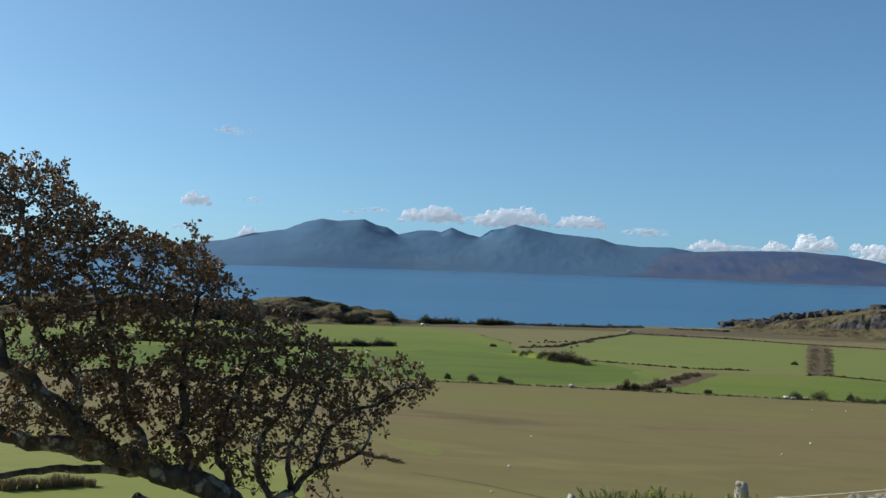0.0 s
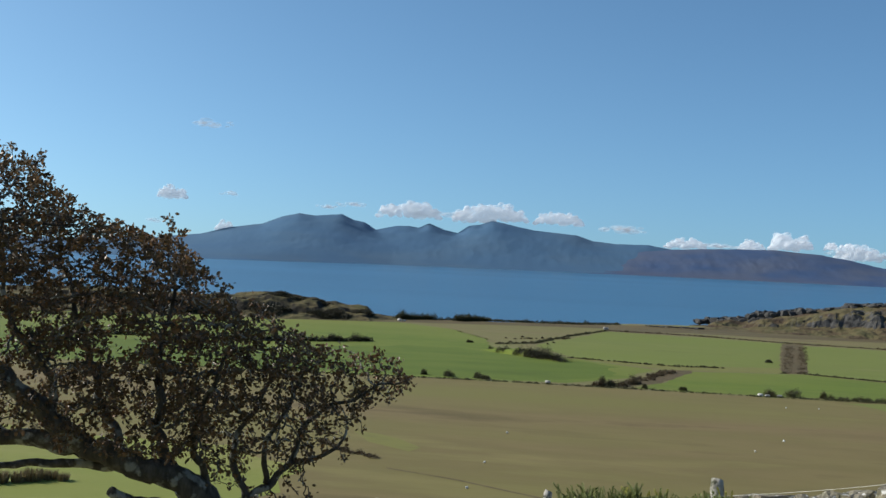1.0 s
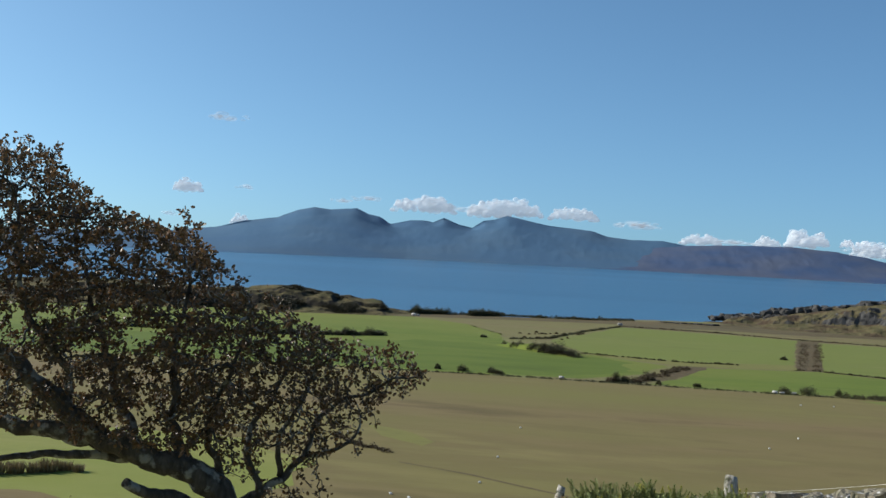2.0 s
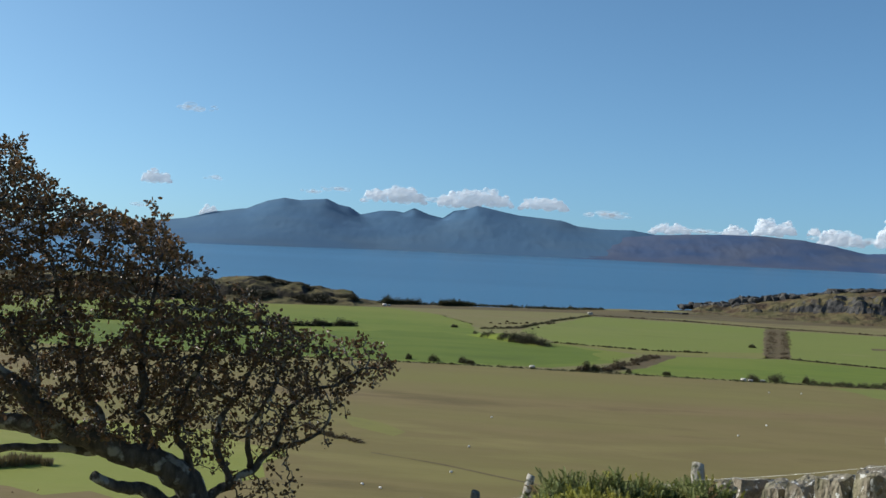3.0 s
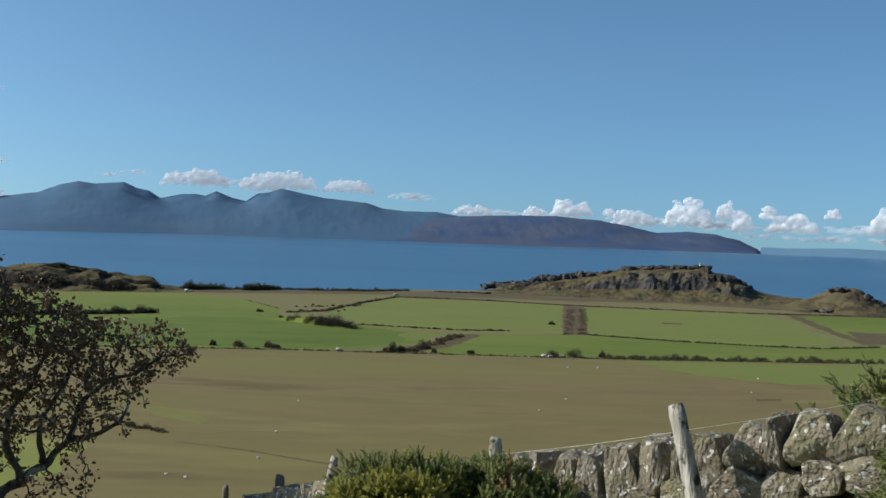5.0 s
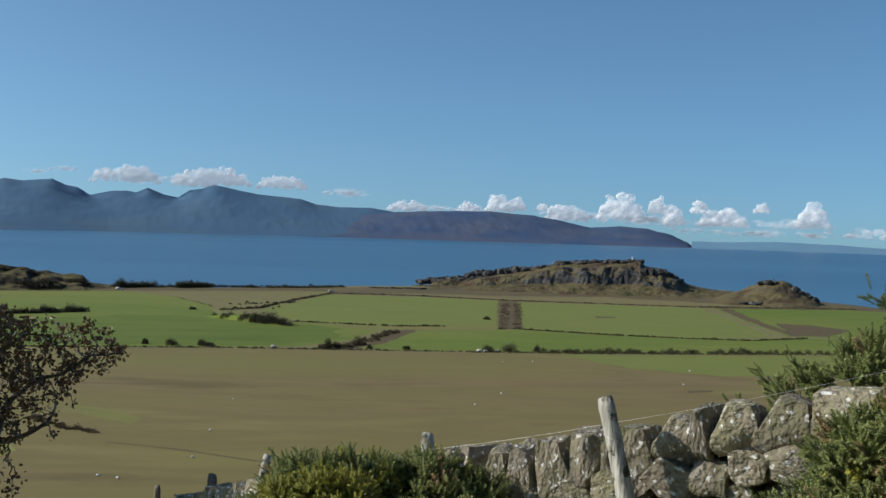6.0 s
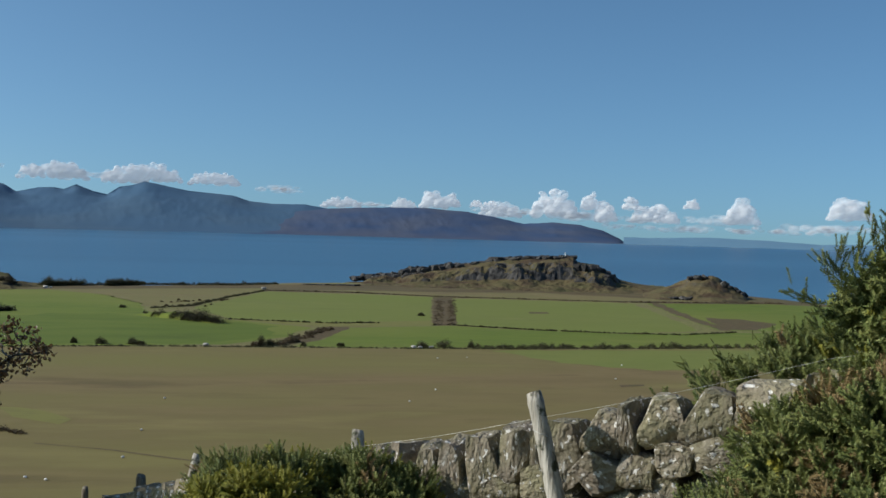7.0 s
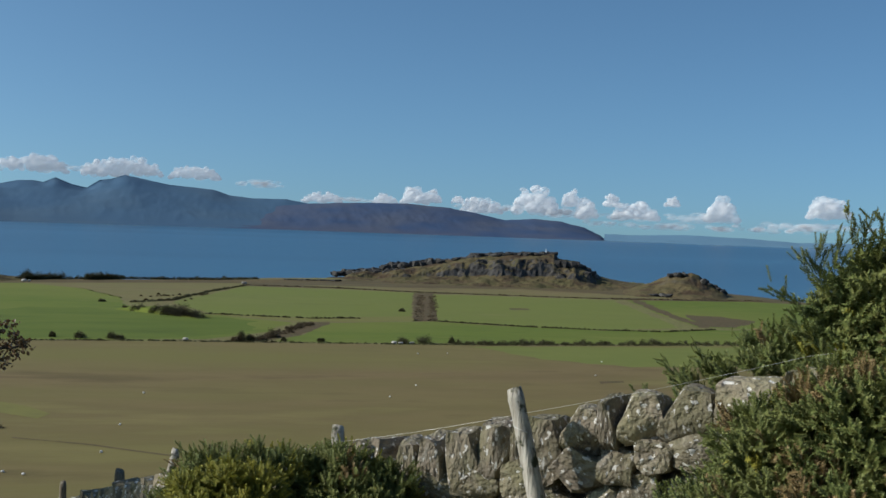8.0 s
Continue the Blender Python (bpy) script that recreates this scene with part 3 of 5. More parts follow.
hill("ground_rocky_hill", [(3.6, 0.1), (4.8, 0.9), (5.3, 1.9), (5.9, 1.6), (6.3, 4.3), (7.05, 5.2), (7.56, 4.4), (7.9, 5.6), (8.5, 7.6), (9.9, 10.4), (11.3, 13.2), (12.3, 16.2), (14.1, 18.2), (16.1, 20.0), (16.5, 19.6), (16.7, 16.6), (17.5, 16.0), (17.9, 13.4), (18.3, 11.2), (18.65, 6.2), (19.45, 4.0), (20.8, 2.4), (21.6, 0.2)],
     742, 78, M_HILL, "rocky coastal hill with dark crags and brown turf", crag=(0.50, 0.66, 0.34), seed=3.0)
hill("ground_green_knoll", [(19.9, 0.2), (20.8, 5.0), (21.6, 8.6), (22.2, 12.2), (22.7, 12.8), (23.3, 12.9), (23.7, 11.4), (24.0, 8.6), (24.4, 6.8), (24.8, 4.2), (25.15, 0.3)], 680, 60, M_HILL, "grassy knoll with rock outcrops by the sea", crag=(0.70, 0.85, 0.62), rough_h=1.0, seed=11.0, smooth=True)
hill("ground_headland", [(-32, 10), (-24, 12), (-19.3, 10.0), (-17.2, 11.0), (-16.0, 11.8), (-14.8, 11.4), (-13.6, 9.8), (-13.33, 7.4), (-12.7, 7.9), (-12.0, 6.4), (-11.1, 6.2), (-10.86, 3.4), (-9.65, 1.7), (-8.6, 0.2)],
     640, 55, M_HEAD, "low headland with scrub banks darkened as shade", crag=(0.40, 0.70, 0.30), rough_h=1.5, seed=21.0, smooth=True)


# ---------------------------------------------------------------- clouds
def cloud(az, el, w, h, seed, material, group, label, thin=False):
    """A cumulus of many puffs at 4.7 km, flat below and heaped above; w, h in degrees over all."""
    rng = np.random.default_rng(seed)
    D = 4650.0
    c = np.array([D * math.sin(radians(az)), D * math.cos(radians(az)), EYE_Z + D * math.tan(radians(el - 0.5 * h))])
    right = np.array([math.cos(radians(az)), -math.sin(radians(az)), 0])
    back = np.array([math.sin(radians(az)), math.cos(radians(az)), 0])
    W, H = 1.15 * w * D * math.pi / 180, h * D * math.pi / 180
    bm = bmesh.new()
    bmesh.ops.create_icosphere(bm, subdivisions=2, radius=1.0)
    bv = np.array([v.co[:] for v in bm.verts])
    bf = [[v.index for v in f.verts] for f in bm.faces]
    bm.free()
    ms = []
    size = min(H, W) * 0.5
    for k in range(int(3.2 * W / H) if thin else 0):
        u = rng.uniform(-1, 1)
        r = H * rng.uniform(0.25, 0.5) * (1 - 0.5 * abs(u))
        m = np.eye(4)
        m[:3, :3] = np.diag([1.9, 1.9, 0.75]) * r
        m[:3, 3] = c + right * (u * (W * 0.5 - r)) + np.array([0, 0, H * rng.uniform(0.3, 0.7)]) + back * rng.normal() * H
        ms.append(m)
    for k in range(0 if thin else int(46 * max(1.0, min(W / H, 6.0)))):
        u = rng.uniform(-1, 1)
        bulge = 0.5 + 0.5 * noise.noise((u * W / H * 1.3, seed * 1.7, 0.0)) + 0.3 * noise.noise((u * W / H * 3.1, seed * 2.3, 4.0))
        roof = max(0.05, 1 - abs(u) ** 3) ** 0.6 * min(1.0, max(0.22, bulge + 0.35))
        q = rng.random() ** 0.8
        r = size * rng.uniform(0.26, 0.60) * (1.0 - 0.40 * q) * (0.55 + 0.45 * roof)
        up = q * max(0.0, roof * H - r) + r * 0.5
        p = c + right * (u * (W * 0.5 - r)) + np.array([0, 0, up]) + back * rng.normal() * size * 0.5
        m = np.eye(4)
        m[:3, :3] = np.diag([rng.uniform(1.0, 1.45), 1.2, rng.uniform(0.8, 1.0)]) * r
        m[:3, 3] = p
        ms.append(m)
    ob = many("backdrop_cloud", bv, bf, np.array(ms), material, smooth=True)
    return tagged(ob, label, "cloud", group, "structure")


HEAPS = [(-9.24, 2.11, 3.0, 0.95), (-5.92, 2.05, 2.0, 0.95), (-4.69, 2.13, 2.7, 0.95), (-1.63, 1.96, 2.3, 0.7), (4.65, 0.98, 1.9, 0.58), (7.85, 1.02, 1.2, 0.6), (9.33, 1.32, 1.35, 1.04),
         (10.22, 1.26, 0.9, 0.7), (11.5, 1.13, 0.6, 0.46), (12.73, 0.94, 1.95, 0.98), (15.45, 1.36, 2.1, 1.65), (17.19, 1.46, 0.8, 1.1), (18.01, 0.98, 1.05, 1.27), (19.26, 1.35, 0.87, 0.72),
         (20.47, 0.88, 2.15, 1.04), (22.22, 1.37, 0.75, 0.55), (24.64, 1.05, 1.55, 1.25), (29.64, 1.34, 1.9, 1.2), (-20.98, 2.4, 1.35, 0.68), (-18.41, 0.86, 0.87, 0.52)]
WISPS = [(-12.17, 2.2, 1.3, 0.36), (1.49, 1.53, 2.4, 0.5), (12.9, 0.75, 3.0, 0.6), (16.6, 0.62, 3.6, 0.7), (19.8, 0.5, 3.6, 0.6), (23.62, 0.6, 3.2, 0.6), (23.4, 0.12, 9.6, 0.5), (28.5, 0.3, 6.0, 0.5), (-19.29, 5.8, 1.9, 0.4), (-18.29, 2.45, 0.8, 0.38),
         (-21.83, 0.9, 0.52, 0.41), (-13.35, 2.03, 1.1, 0.24), (6.0, 0.9, 3.0, 0.3), (-7.6, 1.95, 2.6, 0.5)]
for k, spot in enumerate(HEAPS):
    cloud(*spot, 100 + k, M_CLOUD, "clouds along the horizon", "small heaped white fair-weather cloud")
for k, spot in enumerate(WISPS):
    cloud(*spot, 140 + k, M_WISP, "thin cloud wisps", "thin pale wisp of cloud", thin=True)


# ---------------------------------------------------------------- windswept tree
TREE_BASE = np.array([-4.41, 13.30, 46.57])
TREE_AZ = radians(-20.5)
T_RIGHT = np.array([math.cos(TREE_AZ), -math.sin(TREE_AZ), 0.0])
T_BACK = np.array([math.sin(TREE_AZ), math.cos(TREE_AZ), 0.0])
T_UP = np.array([0.0, 0.0, 1.0])
CROWN = [(-4.6, 4.3), (-3.18, 4.5), (-2.55, 4.4), (-2.15, 4.22), (-1.9, 3.97), (-1.62, 3.7), (-1.1, 3.58), (-0.6, 3.53), (-0.3, 3.23), (0.0, 2.88), (0.53, 2.61), (0.96, 2.33), (1.25, 2.17),
         (1.56, 2.12), (2.0, 2.12), (2.17, 2.05), (2.29, 1.9), (2.48, 1.8), (2.3, 1.67), (2.06, 1.5), (1.74, 1.45), (1.7, 1.1), (1.5, 0.8), (1.06, 0.85), (0.3, 0.6), (-0.4, 0.85), (-1.25, 1.0), (-2.3, 1.3), (-4.6, 1.2)]
BOUGHS = {  # sideways, up, from the foot; radius at start and end; lean in depth at the end
    "big": ([(0, -1.7), (0.02, -0.6), (0, 0), (-0.09, 0.35), (-0.5, 0.62), (-1.04, 0.75), (-1.37, 0.88), (-1.97, 1.31), (-2.31, 1.67), (-2.7, 1.99), (-3.2, 2.27), (-3.9, 2.6)], 0.26, 0.06, -0.5),
    "left": ([(-1.2, 0.82), (-2.02, 1.0), (-2.65, 1.06), (-3.4, 1.22), (-4.3, 1.6)], 0.13, 0.07, 0.4),
    "low": ([(-1.0, 0.72), (-1.63, 0.74), (-2.27, 0.82), (-2.64, 0.72), (-3.1, 0.6)], 0.07, 0.03, -0.5),
    "stub": ([(-0.02, 0.05), (-0.48, 0.15), (-0.75, 0.29), (-1.05, 0.37), (-1.26, 0.54)], 0.11, 0.06, -0.5),
    "up": ([(-0.5, 0.62), (-0.64, 0.8), (-0.74, 1.4), (-0.81, 2.08), (-0.6, 2.64), (-0.62, 3.1)], 0.085, 0.014, 0.1),
    "right_low": ([(0.03, 0.0), (0.12, 0.2), (0.43, 0.33), (0.86, 0.70), (1.28, 0.77), (1.48, 0.99), (1.57, 1.15)], 0.075, 0.015, 0.1),
    "right_up": ([(0.86, 0.70), (1.04, 1.23), (1.31, 1.42), (1.63, 1.54), (1.94, 1.72), (2.3, 1.80)], 0.04, 0.012, -0.1),
    "right_two": ([(0.35, 0.30), (0.17, 0.73), (0.22, 1.08), (0.54, 1.5), (0.72, 1.99), (0.8, 2.3)], 0.05, 0.015, 0.6),
    "right_three": ([(0.59, 0.50), (0.53, 1.01), (0.82, 1.44), (0.91, 1.86), (1.2, 2.1)], 0.04, 0.012, -0.6),
    "middle": ([(-0.09, 0.35), (-0.32, 1.0), (-0.21, 1.48), (0.03, 2.04), (0.08, 2.53)], 0.06, 0.012, -0.8),
    "left_two": ([(-1.04, 0.75), (-1.4, 1.39), (-1.55, 1.92), (-1.78, 2.59), (-2.0, 3.25), (-2.1, 3.75)], 0.065, 0.012, 0.9),
    "left_three": ([(-1.97, 1.31), (-1.93, 1.78), (-2.33, 2.3), (-2.49, 3.02), (-2.5, 3.8)], 0.06, 0.012, -0.7),
    "left_four": ([(-2.7, 1.99), (-2.9, 2.6), (-3.3, 3.3), (-3.4, 3.8)], 0.05, 0.012, 0.3),
}


def tube(path, radii, sides, v, f):
    """Adds a round, tapering tube along a path to the lists v and f."""
    path = np.asarray(path, float)
    tang = np.gradient(path, axis=0)
    tang /= np.linalg.norm(tang, axis=1, keepdims=True) + 1e-9
    ref = np.array([0.31, 0.87, 0.38])
    start = len(v)
    for p, t, r in zip(path, tang, radii):
        a = np.cross(t, ref)
        a /= np.linalg.norm(a) + 1e-9
        b = np.cross(t, a)
        for k in range(sides):
            w = 2 * math.pi * k / sides
            v.append(tuple(p + r * (math.cos(w) * a + math.sin(w) * b)))
    n = len(path)
    for i in range(n - 1):
        for k in range(sides):
            k2 = (k + 1) % sides
            f.append((start + i * sides + k, start + i * sides + k2, start + (i + 1) * sides + k2, start + (i + 1) * sides + k))
    f.append(tuple(start + (n - 1) * sides + k for k in range(sides)))
    f.append(tuple(start + k for k in reversed(range(sides))))


def smooth_path(pts, step, rng, wob):
    """A path through the points at even steps, rounded and a little crooked."""
    p = np.asarray(pts, float)
    seg = np.concatenate([[0], np.cumsum(np.linalg.norm(np.diff(p, axis=0), axis=1))])
    s = np.arange(0, seg[-1] + 1e-6, step)
    q = np.stack([np.interp(s, seg, p[:, k]) for k in range(3)], 1)
    q[1:-1] += rng.normal(size=q[1:-1].shape) * wob
    for _ in range(2):
        q[1:-1] = 0.25 * q[:-2] + 0.5 * q[1:-1] + 0.25 * q[2:]
    return q


def grow_tree():
    rng = np.random.default_rng(5)
    foot = TREE_BASE
    tree = empty("tree", (float(foot[0]), float(foot[1]), gz(foot[0], foot[1])), "windswept tree with crooked dark limbs and brown autumn leaves", "tree")
    off = np.array(tree.location)
    nodes, parent_of = [], []
    for key, (pts, r0, r1, lean) in BOUGHS.items():
        n = len(pts)
        ps = [foot + T_RIGHT * u + T_UP * w + T_BACK * lean * (i / (n - 1)) ** 1.3 for i, (u, w) in enumerate(pts)]
        if key in ("right_up", "left_four", "left_three"):
            base = {"right_up": 0.05, "left_four": -0.42, "left_three": -0.2}[key]
            ps = [p + T_BACK * base for p in ps]
        path = smooth_path(ps, 0.07, rng, 0.045)
        m = len(path)
        rad = r0 + (r1 - r0) * np.linspace(0, 1, m) ** 0.8
        rad = rad * (1 + 0.05 * rng.normal(size=m))
        if key == "big":
            rad[:8] *= np.linspace(1.5, 1.0, 8)
        v, f = [], []
        tube(path - off, rad, 9, v, f)
        ob = link_mesh("trunk" if key == "big" else "limb", v, f, M_BARK, tree)
        if key == "stub":
            ob["label"] = "broken bare limb"
            continue
        s0 = int(m * (0.55 if key == "big" else 0.25))
        for i in range(s0, m, 2):
            nodes.append(path[i])
            parent_of.append(-1 if i == s0 else len(nodes) - 2)
    # twigs reach out towards points spread through the crown
    att = []
    c = np.array(CROWN)
    while len(att) < 6800:
        u = rng.uniform(c[:, 0].min(), c[:, 0].max(), 4000)
        w = rng.uniform(c[:, 1].min(), c[:, 1].max(), 4000)
        ok = inside(u, w, CROWN)
        u, w = u[ok], w[ok]
        # depth of the crown, thinner towards its right end
        dep = np.clip(1.5 - 0.42 * np.clip(u + 0.5, 0, None), 0.22, 1.5)
        d = rng.uniform(-1, 1, len(u)) * dep
        for a, b, e in zip(u, w, d):
            att.append(foot + T_RIGHT * a + T_UP * b + T_BACK * e)
    att = np.array(att[:6800] + [foot + T_RIGHT * rng.uniform(0.25, 1.25) + T_UP * rng.uniform(0.0, 0.42) + T_BACK * rng.uniform(-0.4, 0.3) for _ in range(90)]
                   + [foot + T_RIGHT * (u + rng.normal() * 0.05) + T_UP * rng.uniform(w0, w1) + T_BACK * rng.normal() * 0.08 for u, w0, w1 in ((-2.55, 4.2, 4.55), (-2.2, 4.1, 4.42), (-0.62, 3.3, 3.68), (2.05, 1.9, 2.16), (-3.2, 4.3, 4.6)) for _ in range(14)])
    lump = np.array([noise.noise((p[0] * 1.5, p[1] * 1.5, p[2] * 2.0)) for p in att])
    side, rise = (att - foot) @ T_RIGHT, (att - foot) @ T_UP
    bare = (side < -2.3) & (rise > 1.4) & (rise < 2.9) & (rng.random(len(att)) < 0.6)
    att = att[(lump > -0.30) & ~bare]
    nodes = [np.array(p) for p in nodes]
    N = np.array(nodes)
    best = np.full(len(att), 1e9)
    who = np.zeros(len(att), int)
    for i in range(0, len(att), 200):
        d = np.linalg.norm(att[i:i + 200, None] - N[None], axis=2)
        who[i:i + 200], best[i:i + 200] = d.argmin(1), d.min(1)
    alive = np.ones(len(att), bool)
    STEP, KILL, REACH = 0.068, 0.10, 1.6
    first_twig = len(nodes)
    for it in range(110):
        use = alive & (best < REACH)
        if not use.any():
            break
        grown = []
        for k in np.unique(who[use]):
            s = use & (who == k)
            g = att[s] - nodes[k]
            g /= np.linalg.norm(g, axis=1, keepdims=True)
            g = g.mean(0) + rng.normal(size=3) * 0.38
            g /= np.linalg.norm(g) + 1e-9
            p = nodes[k] + g * STEP
            grown.append((k, p))
        for k, p in grown:
            nodes.append(p)
            parent_of.append(int(k))
        G = np.array([p for _, p in grown])
        base = len(nodes) - len(grown)
        for i in range(0, len(att), 400):
            d = np.linalg.norm(att[i:i + 400, None] - G[None], axis=2)
            j, dm = d.argmin(1), d.min(1)
            better = dm < best[i:i + 400]
            who[i:i + 400][better] = base + j[better]
            best[i:i + 400][better] = dm[better]
        alive &= best > KILL
    # thickness by the number of ends a twig carries
    n = len(nodes)
    load = np.zeros(n)
    kids = [[] for _ in range(n)]
    for i in range(first_twig, n):
        if parent_of[i] >= 0:
            kids[parent_of[i]].append(i)
    for i in range(n - 1, first_twig - 1, -1):
        load[i] = max(load[i], 1)
        if parent_of[i] >= first_twig:
            load[parent_of[i]] += load[i]
    rad = np.clip(0.0058 * load ** 0.44, 0.0058, 0.045)
    v, f = [], []
    ends = []
    for i in range(first_twig, n):
        p = parent_of[i]
        if p >= first_twig and kids[p][0] == i:
            continue
        chain = [p, i]
        while kids[chain[-1]]:
            chain.append(kids[chain[-1]][0])
        path = np.array([nodes[k] for k in chain])
        rr = np.array([rad[k] for k in chain])
        rr[0] = rr[1]
        tube(path - off, rr, 4, v, f)
    link_mesh("twig_mass", v, f, M_BARK, tree)["kind"] = "stuff"
    # leaves along the outer twigs
    P = np.array(nodes[first_twig:])
    L = load[first_twig:]
    thin = np.where(L <= 5)[0]
    pts, dirs = [], []
    for i in thin:
        p = P[i]
        par = parent_of[first_twig + i]
        d0 = p - nodes[par]
        d0 = d0 / (np.linalg.norm(d0) + 1e-9)
        k = 6.0 if L[i] <= 1 else (3.0 if L[i] <= 3 else 0.9)
        if (p - foot) @ T_RIGHT > -0.1 and p[2] - foot[2] < 1.35:
            k *= 0.5
        for _ in range(rng.poisson(k)):
            pts.append(p - off + rng.normal(size=3) * 0.03)
            dirs.append(d0 * 0.6 + rng.normal(size=3) * 0.8 + np.array([0, 0, -0.1]))
    leaf_v = [(0, 0, 0), (0.32, 0.05, 0.38), (0.24, 0.10, 0.78), (0, 0.0, 1.0), (-0.24, 0.10, 0.78), (-0.32, 0.05, 0.38), (0, -0.07, 0.5)]
    leaf_f = [(0, 1, 6), (1, 2, 6), (2, 3, 6), (3, 4, 6), (4, 5, 6), (5, 0, 6)]
    sc = rng.uniform(0.038, 0.072, len(pts))
    many("crown", leaf_v, leaf_f, frames_along(np.array(pts), np.array(dirs), sc, rng), M_LEAF, tree, "brown and olive autumn leaves")["kind"] = "stuff"
    return tree


tree = grow_tree()


# ---------------------------------------------------------------- gorse
def shoot_shape(seed, spines=34, length=1.0):
    """One gorse shoot along +z, one long: a thin stem set round with stiff spines."""
    rng = random.Random(seed)
    v, f = [], []
    for k in range(3):
        w = 2 * math.pi * k / 3
        v.append((0.018 * math.cos(w), 0.018 * math.sin(w), 0))
    v.append((0, 0, 0.97 * length))
    f += [(0, 1, 3), (1, 2, 3), (2, 0, 3)]
    for i in range(spines):
        z = (0.08 + 0.9 * i / spines) * length
        a = i * 2.4 + rng.uniform(-0.3, 0.3)
        ln = (0.25 - 0.09 * i / spines) * rng.uniform(0.7, 1.2)
        up = 0.35 + 0.5 * i / spines
        d = Vector((math.cos(a), math.sin(a), up)).normalized()
        s = Vector((-math.sin(a), math.cos(a), 0)) * 0.046
        o = Vector((0, 0, z))
        b = len(v)
        v += [tuple(o - s), tuple(o + s), tuple(o + d * ln)]
        f.append((b, b + 1, b + 2))
    return v, f


def gorse(name, place, lobes, shoots, label, seed, size=(0.10, 0.22), up=0.45, yellow=0.0, dry=0.0, spikes=(), young=()):
    """A gorse bush: lobes (x, y, z, radius, height radius) covered in spiny shoots, on woody stems."""
    rng = np.random.default_rng(seed)
    place = np.array([place[0], place[1], gz(place[0], place[1])])
    bush = empty(name, place.tolist(), label, "gorse bush", "gorse bushes by the wall")
    P, D, S, K = [], [], [], []
    vol = np.array([l[3] ** 2 for l in lobes])
    pick = rng.choice(len(lobes), size=shoots // 7, p=vol / vol.sum())
    for li in pick:
        x, y, z, r, h = lobes[li]
        n = rng.normal(size=3)
        n /= np.linalg.norm(n)
        if n[2] < -0.5:
            n[2] *= -1
        k = 1.0 - 0.42 * rng.random() ** 1.6
        lum = 1 + 0.30 * noise.noise((n[0] * 2.6 + li * 3.1, n[1] * 2.6, n[2] * 2.6 + seed))
        p = np.array([x, y, z]) + n * np.array([r, r, h]) * k * lum
        low = -0.9 * (p[2] - lobes[0][2])
        tone = noise.noise((p[0] * 5.5, p[1] * 5.5, p[2] * 5.5 + seed * 0.37)) * 1.2 + 0.22 * rng.normal()
        kind_of = 1 if tone + low * yellow > 0.62 - yellow else (2 if tone < -0.75 + dry else 0)
        if li in young and n[2] > -0.1 and tone > -0.7:
            kind_of = 1
        for _ in range(7):
            P.append(p + rng.normal(size=3) * 0.018)
            D.append(n + np.array([0, 0, up]) + rng.normal(size=3) * 0.5)
            S.append(rng.uniform(*size))
            K.append(kind_of)
    for (x, y, z, dx, dy, dz, ln) in spikes:
        for i in range(14):
            q = i / 14.0
            P.append(np.array([x, y, z]) + np.array([dx, dy, dz]) * ln * q + rng.normal(size=3) * 0.012)
            D.append(np.array([dx, dy, dz]) / math.sqrt(dx * dx + dy * dy + dz * dz) + rng.normal(size=3) * 0.4)
            S.append(rng.uniform(0.08, 0.12) * (1.1 - 0.4 * q))
            K.append(0)
    P, D, S, K = np.array(P) - place, np.array(D), np.array(S), np.array(K)
    for k, (mat, nm, lab) in enumerate([(M_GORSE, "foliage", ""), (M_GORSE_Y, "young_growth", "yellow green young shoots"), (M_GORSE_DRY, "dry_growth", "dry brown shoots")]):
        s = K == k
        if s.sum() < 3:
            continue
        v, f = shoot_shape(seed + k)
        many(nm, v, f, frames_along(P[s], D[s], S[s], rng), mat, bush, lab)["kind"] = "stuff"
    v, f = [], []
    for (x, y, z, r, h) in lobes:
        for _ in range(5):
            tip = np.array([x, y, z]) - place + rng.normal(size=3) * np.array([r, r, h]) * 0.35
            root = np.array([(x - place[0]) * 0.5, (y - place[1]) * 0.5, 0]) + rng.normal(size=3) * np.array([0.1, 0.1, 0])
            root[2] = gz(place[0] + root[0], place[1] + root[1]) - place[2] - 0.05
            mid = (root + tip) / 2 + rng.normal(size=3) * 0.07
            path = smooth_path([root, mid, tip], 0.1, rng, 0.02)
            tube(path, np.linspace(0.018, 0.006, len(path)), 5, v, f)
    link_mesh("stems", v, f, M_BARK, bush)["kind"] = "stuff"
    return bush


gorse("gorse_bush", (0.2, 6.75), [(0.04, 6.78, 48.24, 0.28, 0.34), (0.36, 6.85, 48.28, 0.26, 0.30), (0.2, 6.6, 47.98, 0.42, 0.42), (-0.22, 6.75, 47.92, 0.22, 0.35), (-0.10, 6.50, 48.36, 0.11, 0.12), (0.10, 6.46, 48.44, 0.12, 0.12), (0.30, 6.46, 48.40, 0.11, 0.12), (0.0, 6.36, 48.26, 0.13, 0.13), (0.20, 6.34, 48.28, 0.12, 0.12)], 8800,
      "low rounded gorse bush with yellow green tips by the wall", 41, size=(0.055, 0.10), yellow=0.30, up=0.3, young=(4, 5, 6, 7, 8))
gorse("gorse_bush", (0.95, 6.8), [(0.78, 6.85, 48.25, 0.26, 0.30), (1.05, 6.72, 48.12, 0.22, 0.34), (0.95, 6.65, 47.90, 0.34, 0.42), (0.70, 6.5, 48.05, 0.16, 0.2), (1.0, 6.42, 48.0, 0.17, 0.2)], 5600,
      "dense dark green gorse bush in front of the wall", 42, size=(0.075, 0.13), yellow=0.12, up=0.5)
